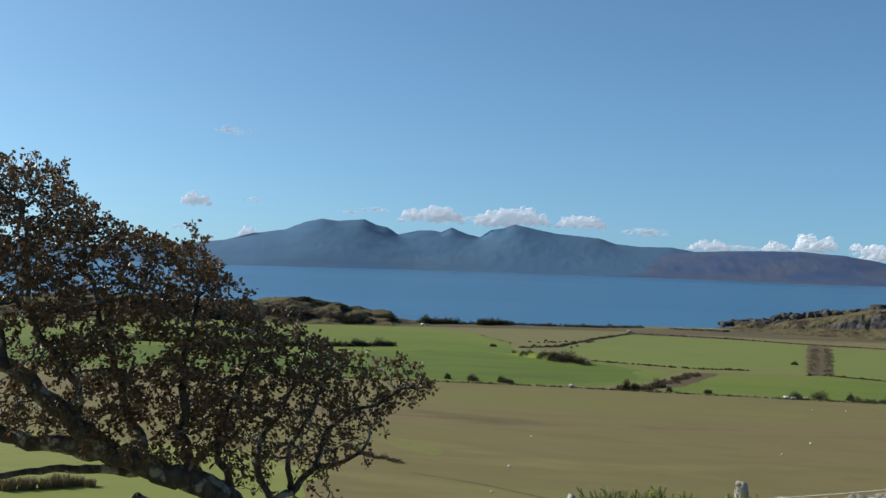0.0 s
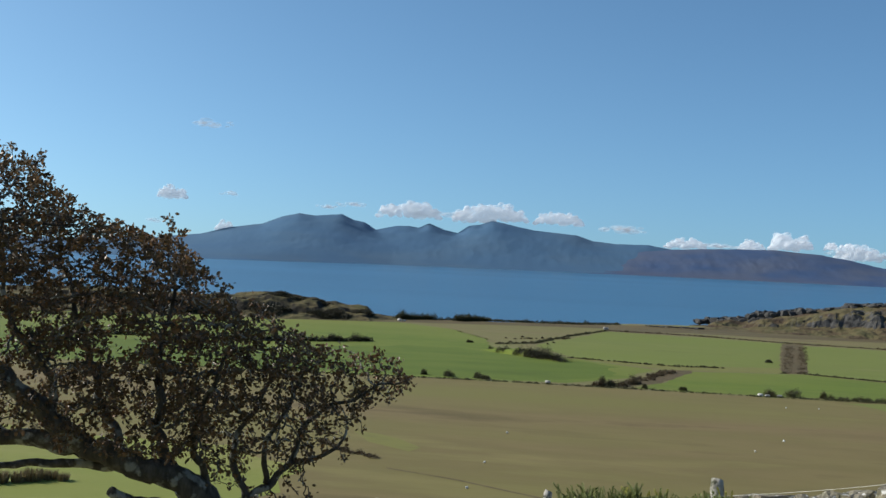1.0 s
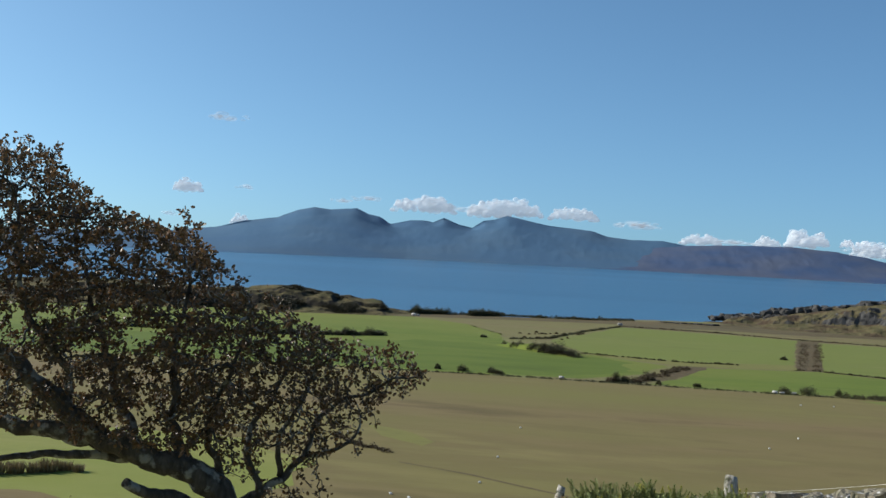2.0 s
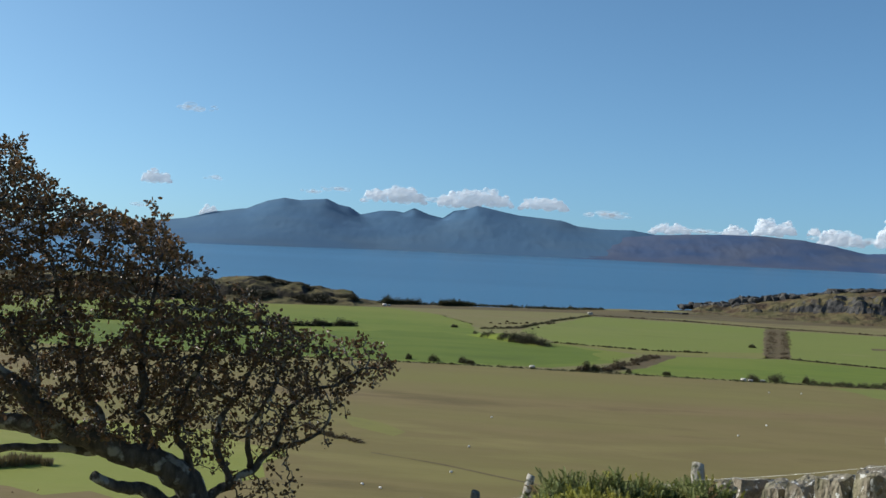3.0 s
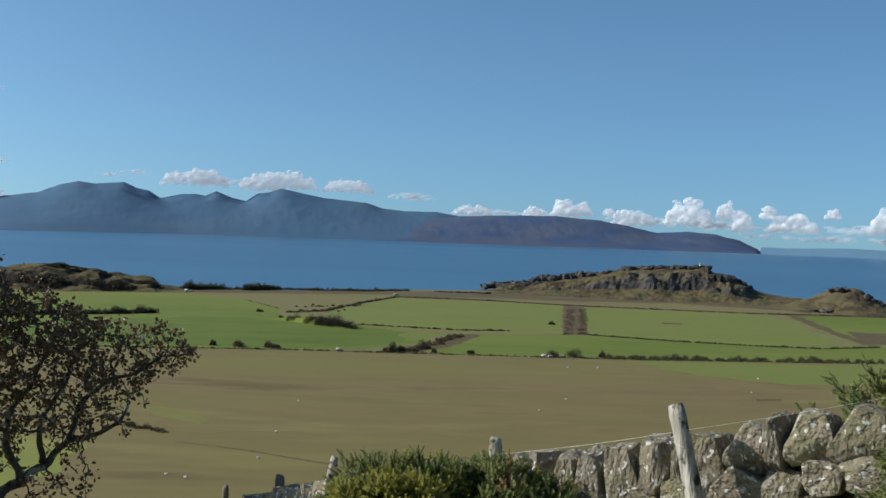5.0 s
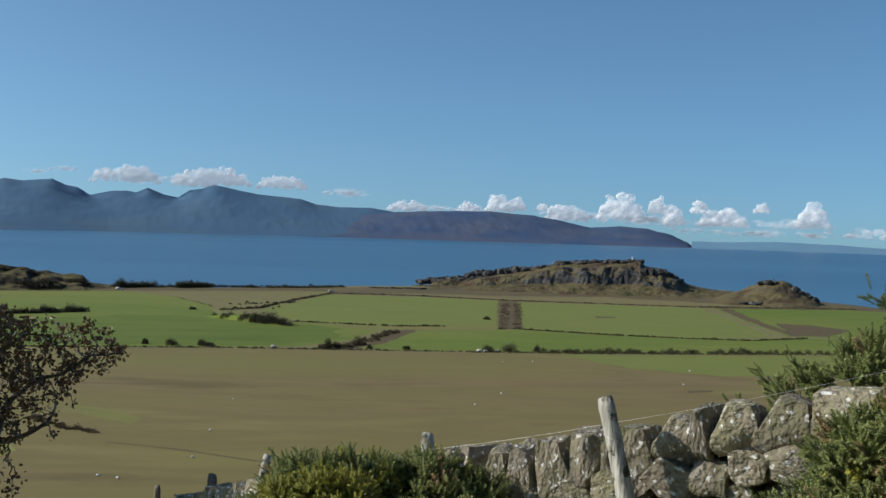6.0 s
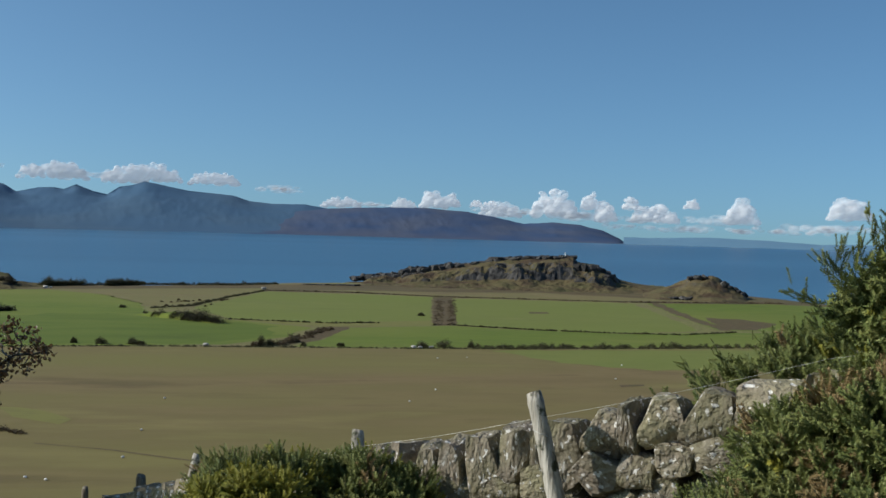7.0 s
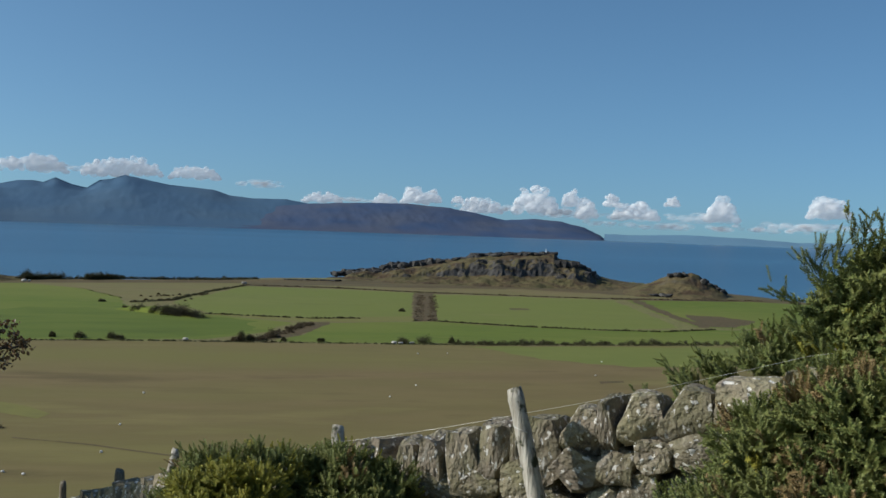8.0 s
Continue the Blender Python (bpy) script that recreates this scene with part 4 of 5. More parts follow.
TALL_TIPS = [((2.96, 4.79, 49.86), (2.90, 4.83, 50.12)), ((3.04, 4.74, 49.87), (3.02, 4.76, 50.09)), ((2.86, 4.84, 49.72), (2.71, 4.94, 49.90)), ((2.81, 4.88, 49.80), (2.81, 4.88, 49.96)),
             ((2.76, 4.89, 49.61), (2.61, 4.98, 49.75)), ((2.80, 4.86, 49.48), (2.69, 4.93, 49.61)), ((2.87, 4.85, 49.83), (2.89, 4.84, 49.98)), ((2.98, 4.79, 49.90), (2.98, 4.78, 50.06))]
gorse("gorse_bush", (3.2, 4.75), [(3.02, 4.92, 49.62, 0.10, 0.12), (3.14, 4.85, 49.72, 0.12, 0.15), (3.5, 4.72, 49.82, 0.30, 0.32), (3.18, 4.80, 49.46, 0.18, 0.20), (3.02, 4.88, 49.40, 0.10, 0.12), (3.14, 4.80, 49.26, 0.20, 0.22), (3.6, 4.65, 49.3, 0.45, 0.5), (3.18, 4.84, 49.60, 0.18, 0.22)], 5600,
      "tall dark gorse bush with spiky upright shoots", 43, size=(0.10, 0.18), up=0.6, yellow=-0.3, dry=0.12,
      spikes=[(*a, *(Vector(b) - Vector(a)), 1.0) for a, b in TALL_TIPS])
gorse("gorse_bush", (2.75, 4.75), [(2.62, 4.85, 48.86, 0.30, 0.30), (2.95, 4.6, 49.06, 0.38, 0.34), (2.42, 4.85, 48.58, 0.30, 0.28), (2.8, 4.6, 48.65, 0.5, 0.4), (3.2, 4.5, 48.9, 0.45, 0.5), (2.22, 4.95, 48.42, 0.2, 0.28), (2.50, 4.75, 48.98, 0.13, 0.16), (2.72, 4.62, 49.16, 0.14, 0.16)], 10500,
      "sprawling gorse bush with dry brown spines over the wall foot", 44, size=(0.07, 0.13), yellow=-0.12, dry=0.42, up=0.4)
gorse("gorse_bush", (3.1, 6.75), [(3.1, 6.65, 48.92, 0.22, 0.25), (3.4, 6.45, 49.06, 0.28, 0.25), (2.85, 6.85, 48.68, 0.16, 0.2), (3.7, 6.3, 49.15, 0.35, 0.25)], 1000,
      "gorse bush with long dark shoots behind the wall", 45, size=(0.09, 0.16), up=0.6, yellow=-0.2,
      spikes=[(2.95, 6.75, 49.0, -0.5, 0, 0.6, 0.3), (3.1, 6.65, 49.08, -0.45, 0, 0.6, 0.3), (3.3, 6.55, 49.15, -0.3, 0, 0.6, 0.32), (2.78, 6.9, 48.78, -0.5, 0, 0.5, 0.22), (3.5, 6.4, 49.25, -0.2, 0, 0.6, 0.3), (3.2, 6.6, 49.0, -0.6, 0, 0.5, 0.25), (3.4, 6.5, 49.1, -0.5, 0, 0.55, 0.25)])


# ---------------------------------------------------------------- drystone wall
def stone_mesh(seed, upright):
    """A rough block, one unit across, with chopped faces and worn corners."""
    rng = random.Random(seed)
    bm = bmesh.new()
    bmesh.ops.create_cube(bm, size=1.0)
    bmesh.ops.subdivide_edges(bm, edges=bm.edges[:], cuts=6, use_grid_fill=True)
    planes = []
    for _ in range(9):
        n = Vector((rng.gauss(0, 1), rng.gauss(0, 0.9), rng.gauss(0, 1))).normalized()
        planes.append((n, rng.uniform(0.45, 0.63)))
    for v in bm.verts:
        c = v.co.copy()
        s = c.normalized() * 0.62
        c = c.lerp(s, 0.10)
        for n, d in planes:
            k = c.dot(n) - d
            if k > 0:
                c -= n * k
        c += Vector((noise.noise(c * 2.3 + Vector((seed * 3.7, 0, 0))), noise.noise(c * 2.3 + Vector((0, seed * 3.7, 0))), noise.noise(c * 2.3 + Vector((0, 0, seed * 3.7))))) * 0.055
        c += c.normalized() * 0.025 * noise.noise(c * 6.5 + Vector((seed * 1.9, seed * 0.7, 0)))
        v.co = c
    if upright:
        for v in bm.verts:
            v.co.x *= 1.0 - 0.22 * (v.co.z + 0.5) * rng.uniform(0.9, 1.1)
    lo = [min(v.co[k] for v in bm.verts) for k in range(3)]
    hi = [max(v.co[k] for v in bm.verts) for k in range(3)]
    for v in bm.verts:
        v.co = Vector([(v.co[k] - (lo[k] + hi[k]) / 2) / (hi[k] - lo[k]) for k in range(3)])
    me = bpy.data.meshes.new("stone")
    bm.to_mesh(me)
    bm.free()
    me.materials.append(M_STONE)
    for p in me.polygons:
        p.use_smooth = True
    me.set_sharp_from_angle(angle=radians(24))
    return me


WALL = [(5.6, 3.3, 49.95), (4.6, 4.25, 49.70), (3.09, 5.64, 49.26), (2.63, 6.08, 49.10), (1.91, 6.62, 48.82), (1.26, 7.05, 48.62), (0.7, 8.2, 48.28), (0.1, 9.6, 47.88), (-0.23, 10.6, 47.60), (-0.71, 11.8, 47.24), (-1.3, 13.6, 46.70), (-2.4, 17.0, 45.6)]


def build_wall():
    rng = random.Random(12)
    wall = empty("wall_drystone", (1.9, 6.62, gz(1.9, 6.62)), "weathered grey drystone field wall with upright cope stones", "wall", kind="structure")
    off = Vector(wall.location)
    tall = [stone_mesh(k, True) for k in range(10)]
    flat = [stone_mesh(50 + k, False) for k in range(12)]
    P = [Vector(p) for p in WALL]
    cum = [0.0]
    for a, b in zip(P, P[1:]):
        cum.append(cum[-1] + math.hypot(b.x - a.x, b.y - a.y))

    def at_s(s):
        for i in range(len(P) - 1):
            if s <= cum[i + 1] or i == len(P) - 2:
                f = (s - cum[i]) / (cum[i + 1] - cum[i])
                p = P[i].lerp(P[i + 1], f)
                d = P[i + 1] - P[i]
                return p, math.atan2(d.y, d.x), d.z / math.hypot(d.x, d.y)

    def lay(me, p, yaw, size, tilt, lean):
        ob = new("stone", me)
        ob.parent = wall
        ob.matrix_basis = Matrix.Translation(p - off) @ Matrix.Rotation(yaw, 4, "Z") @ Matrix.Rotation(tilt, 4, "Y") @ Matrix.Rotation(lean, 4, "X") @ Matrix.Diagonal((*size, 1))
        return ob

    # cope stones: width and height of those in the clear stretch, the rest by chance
    clear = [(0.36, 0.33), (0.30, 0.34), (0.27, 0.29), (0.115, 0.36), (0.215, 0.27), (0.24, 0.40), (0.09, 0.33), (0.20, 0.36), (0.215, 0.40), (0.19, 0.36), (0.18, 0.42), (0.12, 0.36)]
    s = 0.0
    while s < cum[-1] - 0.3:
        far = s > 8.0
        w, h = rng.choice([0.17, 0.20, 0.22, 0.25, 0.28, 0.15]) * (1.25 if far else 1.0), rng.uniform(0.33, 0.45)
        if s < 3.43 < s + w:
            w = max(0.06, 3.43 - s)
        elif s >= 3.429 and clear:
            w, h = clear.pop(0)
        p, yaw, slope = at_s(s + w / 2)
        top = p.z + rng.uniform(-0.04, 0.03)
        lay(rng.choice(tall), Vector((p.x, p.y, top - h / 2)), yaw, (w * 1.12, 0.40, h * 1.05), rng.uniform(-0.12, 0.12), rng.uniform(-0.08, 0.08))
        s += w
    # rubble courses under the cope
    drop = 0.27
    for course in range(5):
        ch = (0.20, 0.24, 0.20, 0.22, 0.25)[course]
        s = rng.uniform(0, 0.15)
        while s < cum[-1] - 0.3:
            far = s > 8.0
            w = rng.uniform(0.16, 0.38) * (1.4 if far else 1.0)
            p, yaw, slope = at_s(s + w / 2)
            zc = p.z - drop - ch / 2 + rng.uniform(-0.03, 0.03)
            if not (far and course > 2) and zc > gz(p.x, p.y) - 0.2:
                lay(rng.choice(flat), Vector((p.x + rng.uniform(-0.03, 0.03), p.y + rng.uniform(-0.03, 0.03), zc)), yaw + rng.choice([0, math.pi]), (w * 1.12, 0.46 + rng.uniform(-0.05, 0.06), ch * rng.uniform(1.05, 1.3)), rng.uniform(-0.2, 0.2) - math.atan(slope) * 0.6, rng.uniform(-0.1, 0.1))
            s += w
        drop += ch
    return wall


wall = build_wall()


# ---------------------------------------------------------------- fence
def post(top, lean_to, radius, label, seed, wood):
    """A weathered round fence post from the ground to its top."""
    rng = random.Random(seed)
    t = Vector(top)
    d = (t - Vector(lean_to)).normalized()
    k = (t.z - gz(t.x, t.y) + 0.1) / d.z
    foot = t - d * k
    base = empty("fence_post", foot, label, "fence post", "posts of the field fence")
    n, sides = 26, 14
    v, f = [], []
    for i in range(n):
        q = i / (n - 1)
        c = d * k * q
        for j in range(sides):
            a = 2 * math.pi * j / sides
            r = radius * (1.12 - 0.20 * q) * (1 + 0.16 * noise.noise((math.cos(a) * 1.2 + seed, math.sin(a) * 1.2, q * k * 3.0)) + 0.06 * noise.noise((a * 2, q * 22, seed)))
            if i == n - 1:
                r *= 0.86
            up = (0.35 * radius * math.cos(a + seed)) if i >= n - 2 else 0
            v.append(tuple(c + Vector((math.cos(a) * r, math.sin(a) * r, up))))
    for i in range(n - 1):
        for j in range(sides):
            j2 = (j + 1) % sides
            f.append((i * sides + j, i * sides + j2, (i + 1) * sides + j2, (i + 1) * sides + j))
    f.append(tuple((n - 1) * sides + j for j in range(sides)))
    link_mesh("shaft", v, f, wood, base)
    sv, sf = [], []
    p = d * (k - 0.24)
    tube([p + Vector((-radius * 1.05, -0.012, 0.02)), p + Vector((0, -radius * 1.12, 0.0)), p + Vector((radius * 1.05, -0.012, -0.02))], [0.003] * 3, 5, sv, sf)
    link_mesh("staple", sv, sf, M_WIRE, base)
    return base


post((1.72, 6.29, 49.05), (1.91, 6.08, 48.09), 0.052, "leaning silvered fence post before the wall", 1, M_POST)
post((0.80, 7.16, 48.67), (0.82, 7.14, 47.6), 0.048, "short grey fence post behind gorse", 2, M_POST)
post((-0.32, 10.39, 47.86), (-0.46, 10.38, 47.2), 0.040, "thin leaning fence post beside the wall", 3, M_POST)
post((-1.02, 12.95, 47.09), (-1.03, 12.95, 46.0), 0.062, "dark fence post beside the lower wall", 4, M_POST_DARK)
post((-2.07, 16.36, 46.17), (-2.07, 16.36, 45.0), 0.05, "far fence post beside the lower wall", 5, M_POST_DARK)


def wire(points, label):
    v, f = [], []
    path = []
    for a, b in zip(points, points[1:]):
        for i in range(12):
            q = i / 12
            p = Vector(a).lerp(Vector(b), q)
            p.z -= 0.05 * q * (1 - q)
            path.append(p)
    path.append(Vector(points[-1]))
    o = path[0].copy()
    tube([p - o for p in path], [0.0008] * len(path), 5, v, f)
    ob = link_mesh("fence_wire", v, f, M_WIRE)
    ob.location = o
    return tagged(ob, label, "wire", "wires of the field fence")


wire([(0.80, 7.10, 48.58), (1.77, 6.22, 48.92), (3.02, 5.34, 49.37), (4.6, 4.0, 49.85)], "thin galvanised top wire strung between fence posts")


# ---------------------------------------------------------------- hedges, scrub and banks of the plain
# near-black leaves, for scrub heaps that stand in for shade on banks
M_SHADE_SCRUB = leafy("shade_scrub_leaf", [(0.026, 0.025, 0.014), (0.045, 0.040, 0.020), (0.065, 0.053, 0.027)], pass_light=0.05)
def leaf_heap(name, spots, leaf, count, material, label, category, seed, group="", kind="", base=None):
    """Scrub: leaves heaped over spots (x, y, radius, height), denser inside, ragged outside."""
    rng = np.random.default_rng(seed)
    leaf, count = leaf * 0.66, int(count * 2.2)
    rise = np.array([sp[4] if len(sp) > 4 else 0.0 for sp in spots])
    spots = np.array([sp[:4] for sp in spots], float)
    place = np.array([spots[0, 0], spots[0, 1], PLAIN]) if base is None else np.array(base, float)
    thing = empty(name, place.tolist(), label, category, group, kind)
    w = spots[:, 2] * (spots[:, 2] + spots[:, 3])
    k = rng.choice(len(spots), size=count, p=w / w.sum())
    n = rng.normal(size=(count, 3))
    n /= np.linalg.norm(n, axis=1, keepdims=True)
    n[:, 2] = np.abs(n[:, 2])
    q = rng.uniform(0.45, 1.0, count) * (1 + 0.25 * rng.normal(size=count) * 0.6)
    p = np.stack([spots[k, 0] + n[:, 0] * spots[k, 2] * q, spots[k, 1] + n[:, 1] * spots[k, 2] * q, place[2] + rise[k] + n[:, 2] * spots[k, 3] * q], 1) - place
    v = [(-0.35, 0, 0), (0.35, 0, 0), (0.28, 0.1, 0.8), (-0.28, 0.1, 0.8)]
    many("leaves", v, [(0, 1, 2, 3)], frames_along(p, n + 0.5 * rng.normal(size=n.shape), rng.uniform(0.6, 1.3, count) * leaf, rng), material, thing)["kind"] = "stuff"
    sv, sf = [], []
    for i in range(min(len(spots), 40)):
        x, y, r, h = spots[i]
        b = np.array([x, y, place[2] + rise[i] - 0.1]) - place
        tube([b, b + np.array([0.1 * r, 0, h * 0.4]), b + np.array([0, 0.1 * r, h * 0.75])], [0.10, 0.07, 0.03], 5, sv, sf)
    link_mesh("stems", sv, sf, M_BARK, thing)["kind"] = "stuff"
    return thing


def along(path, gap, r, h, seed, jitter=0.4, keep=1.0):
    """Spots for scrub along a line."""
    rng = random.Random(seed)
    out = []
    for (x1, y1), (x2, y2) in zip(path, path[1:]):
        d = math.hypot(x2 - x1, y2 - y1)
        for i in range(int(d / gap)):
            q = i * gap / d
            if rng.random() > keep:
                continue
            g = 0.6 + 0.8 * (noise.noise((x1 + (x2 - x1) * q, seed * 3.3, 0.05 * i)) + 0.5)
            out.append((x1 + (x2 - x1) * q + rng.uniform(-1, 1) * jitter, y1 + (y2 - y1) * q + rng.uniform(-1, 1) * jitter, r * g * rng.uniform(0.8, 1.2), h * g * rng.uniform(0.7, 1.25)))
    return out


FRONT = [(-140, 327), (-86, 332), (-53, 335.5), (-30, 338), (-5, 338.5), (14, 338.5), (48, 338.5), (82, 339.5), (118, 343.5), (160, 348.5), (230, 358)]
leaf_heap("hedge", along(FRONT, 0.45, 0.5, 0.45, 1, 0.5, 0.85), 0.28, 13000, M_HEDGE, "low dark hedge and bank edging the stubble field", "hedge", 1)
leaf_heap("hedge", along([(68, 341), (82, 342), (118, 346), (150, 350), (230, 360)], 2.0, 1.2, 1.2, 2, 0.6, 0.8), 0.35, 11000, M_HEDGE, "bushy dark hedgerow between pasture and stubble", "hedge", 2)
leaf_heap("hedge", along([(78, 418), (107, 403), (135, 394.5), (158, 391), (185, 404)], 0.4, 0.45, 0.5, 3, 0.5, 0.85), 0.28, 8000, M_HEDGE, "thin dark hedge between green pastures", "hedge", 3)
leaf_heap("hedge", along([(-6, 431.5), (17, 424), (32, 420), (50, 424)], 0.45, 0.5, 0.5, 4, 0.8, 0.8), 0.28, 5000, M_HEDGE, "dark scrubby hedge along a ditch", "hedge", 4)
leaf_heap("hedge", along([(-38, 478), (-22.3, 493), (-8.5, 548), (10.8, 607)], 0.6, 0.6, 0.7, 5, 0.6, 0.85), 0.35, 7000, M_HEDGE, "dark hedge slanting up to the heath", "hedge", 5)
leaf_heap("hedge", along([(72, 418), (75, 436), (86, 498), (97, 560)], 0.8, 1.0, 0.35, 6, 1.5, 0.8), 0.4, 1100, M_DEADFERN, "brown bracken and scrub hedge in a strip", "hedge", 6)
leaf_heap("hedge", along([(77, 418), (80, 434), (92, 498), (103, 560)], 0.8, 1.0, 0.45, 7, 1.5, 0.8), 0.4, 1300, M_DEADFERN, "brown bracken and scrub hedge in a strip", "hedge", 7)
# two added scrub rows stand in for the shadowed side of a bank
leaf_heap("scrub", along([(-127, 432), (-105, 444), (-87, 458)], 0.9, 1.3, 1.9, 8), 0.45, 7000, M_SHADE_SCRUB, "dark scrub row added as the shade of a pasture bank", "scrub", 8)
leaf_heap("scrub", along([(-210, 420), (-170, 424), (-127, 432)], 0.9, 1.4, 2.4, 28), 0.45, 8000, M_SHADE_SCRUB, "dark scrub row added as the shade of a pasture bank", "scrub", 28)
leaf_heap("scrub", along([(-103, 612), (-91, 622), (-82, 624)], 1.2, 2.2, 3.0, 9), 0.55, 6000, M_HEDGE, "dark wind-cut scrub by the shore", "scrub", 9)
leaf_heap("scrub", along([(-72, 624), (-64, 632), (-54, 638)], 1.2, 2.2, 3.2, 10), 0.55, 6000, M_HEDGE, "dark wind-cut scrub by the shore", "scrub", 10)
leaf_heap("scrub", along([(-82, 626), (-54, 640), (-26, 645), (-5, 652), (20, 672)], 1.2, 1.3, 1.3, 11), 0.5, 7000, M_HEDGE, "low dark scrub along the shore", "scrub", 11)
leaf_heap("scrub", along([(14, 352), (20, 372), (30, 400)], 1.0, 0.9, 0.8, 12, 2.6, 0.8), 0.4, 2600, M_DEADFERN, "dead brown bracken in a ditch", "scrub", 12)
leaf_heap("scrub", along([(3, 341), (11, 344), (16, 356)], 1.2, 1.2, 1.6, 13, 1.0), 0.5, 1500, M_DEADFERN, "dead brown bracken in a ditch", "scrub", 13)
leaf_heap("scrub", along([(-50.6, 216), (-43, 207), (-36.7, 202)], 0.7, 0.8, 0.6, 14, 0.9), 0.3, 1800, M_DEADFERN, "brown scrub patch in the stubble field", "scrub", 14)
leaf_heap("scrub", along([(-40, 486), (-12, 500)], 1.6, 0.6, 0.4, 15, 4.0, 0.5), 0.5, 900, M_DEADFERN, "scattered brown tussocks in rough grazing", "scrub", 15)
leaf_heap("scrub", along([(-36, 515), (-2, 535)], 1.6, 0.6, 0.4, 16, 5.0, 0.6), 0.5, 1200, M_DEADFERN, "scattered brown tussocks in rough grazing", "scrub", 16)
for k, (x, y, r, h) in enumerate([(-49, 345, 1.0, 1.7), (-41.4, 344, 1.9, 2.3), (-32.0, 343, 1.5, 2.3), (-29.3, 342, 1.7, 1.3), (5.5, 342, 1.2, 3.4), (7.5, 343, 1.3, 2.0), (54, 341, 2.0, 2.4), (61, 343, 2.3, 2.8), (69.5, 343, 1.0, 2.3), (18, 343, 1.0, 1.2), (29, 343.5, 1.1, 1.2), (-49.1, 479, 1.6, 1.3), (72, 460, 1.4, 1.5)]):
    rng_ = random.Random(60 + k)
    spots = [(x + rng_.uniform(-0.5, 0.5) * r, y + rng_.uniform(-0.5, 0.5) * r, r * rng_.uniform(0.5, 0.8), h * rng_.uniform(0.6, 1.0)) for _ in range(5)]
    leaf_heap("bush", spots, 0.35, 700, M_HEDGE, "small dark wind-shaped bush on the field edge", "bush", 60 + k, "bushes along the hedge")


def rush_clump(x, y, r, h, seed):
    """A clump of tall dry blades, splayed from one root."""
    rng = np.random.default_rng(seed)
    z = gz(x, y)
    thing = empty("rush_clump", (x, y, z), "tall dry brown rush clump in the meadow", "rushes", "rush clumps")
    n = 260
    a, q = rng.uniform(0, 6.283, n), np.sqrt(rng.uniform(0, 1, n)) * r
    p = np.stack([q * np.cos(a), q * np.sin(a), np.zeros(n)], 1)
    d = np.stack([0.25 * q / r * np.cos(a), 0.25 * q / r * np.sin(a), np.ones(n)], 1) + rng.normal(size=(n, 3)) * 0.1
    many("rush_mass", [(-0.045, 0, 0), (0.045, 0, 0), (0.03, 0.02, 0.6), (0, 0.06, 1), (-0.03, 0.02, 0.6)], [(0, 1, 2, 4), (4, 2, 3)], frames_along(p, d, rng.uniform(0.6, 1.1, n) * h, rng), M_RUSH, thing)["kind"] = "stuff"


for k, (x, y, r, h) in enumerate([(-87.2, 161.5, 1.2, 2.0), (-84.9, 163, 1.0, 1.7), (-83.4, 164.5, 1.3, 2.1), (-81.6, 166.2, 1.0, 1.6), (-89.6, 160, 1.3, 2.0), (-79.2, 166, 0.8, 1.3)]):
    rush_clump(x, y, r, h, 90 + k)


def heap(name, x, y, length, width, height, turn, material, label, seed):
    """A low grassy mound with an uneven back."""
    n, m = 48, 22
    v, f = [], []
    ct, st = math.cos(turn), math.sin(turn)
    for j in range(m):
        for i in range(n):
            a, b = i / (n - 1) * 2 - 1, j / (m - 1) * 2 - 1
            z = height * max(0.0, 1 - a * a) ** 0.8 * max(0.0, 1 - b * b) ** 0.7 * (1 + 0.5 * noise.noise((a * 4, b * 2, seed)))
            px, py = a * length / 2, b * width / 2
            v.append((px * ct - py * st, px * st + py * ct, z - 0.1))
    for j in range(m - 1):
        for i in range(n - 1):
            f.append((j * n + i, j * n + i + 1, (j + 1) * n + i + 1, (j + 1) * n + i))
    ob = link_mesh(name, v, f, material)
    ob.location = (x, y, PLAIN)
    return tagged(ob, label, "bank", kind="structure")


heap("ground_bank", -22, 433, 48, 12, 2.2, math.atan2(-33, 31), M_GREEN, "grassy bank in a pasture, its shade built of dark scrub", 3.0)
# dark leaves heaped where the bank's own shadow lies
leaf_heap("scrub", along([(-25, 430), (-17, 421), (-8, 413)], 0.6, 1.7, 2.9, 17, 1.2), 0.4, 7000, M_SHADE_SCRUB, "dark scrub heaped as the shadow under a grassy bank", "scrub", 17)
leaf_heap("scrub", along([(-38, 446), (-22, 428)], 1.0, 1.2, 2.0, 18, 2.0, 0.8), 0.4, 2600, M_HEDGE, "thin scrub on a grassy bank", "scrub", 18)


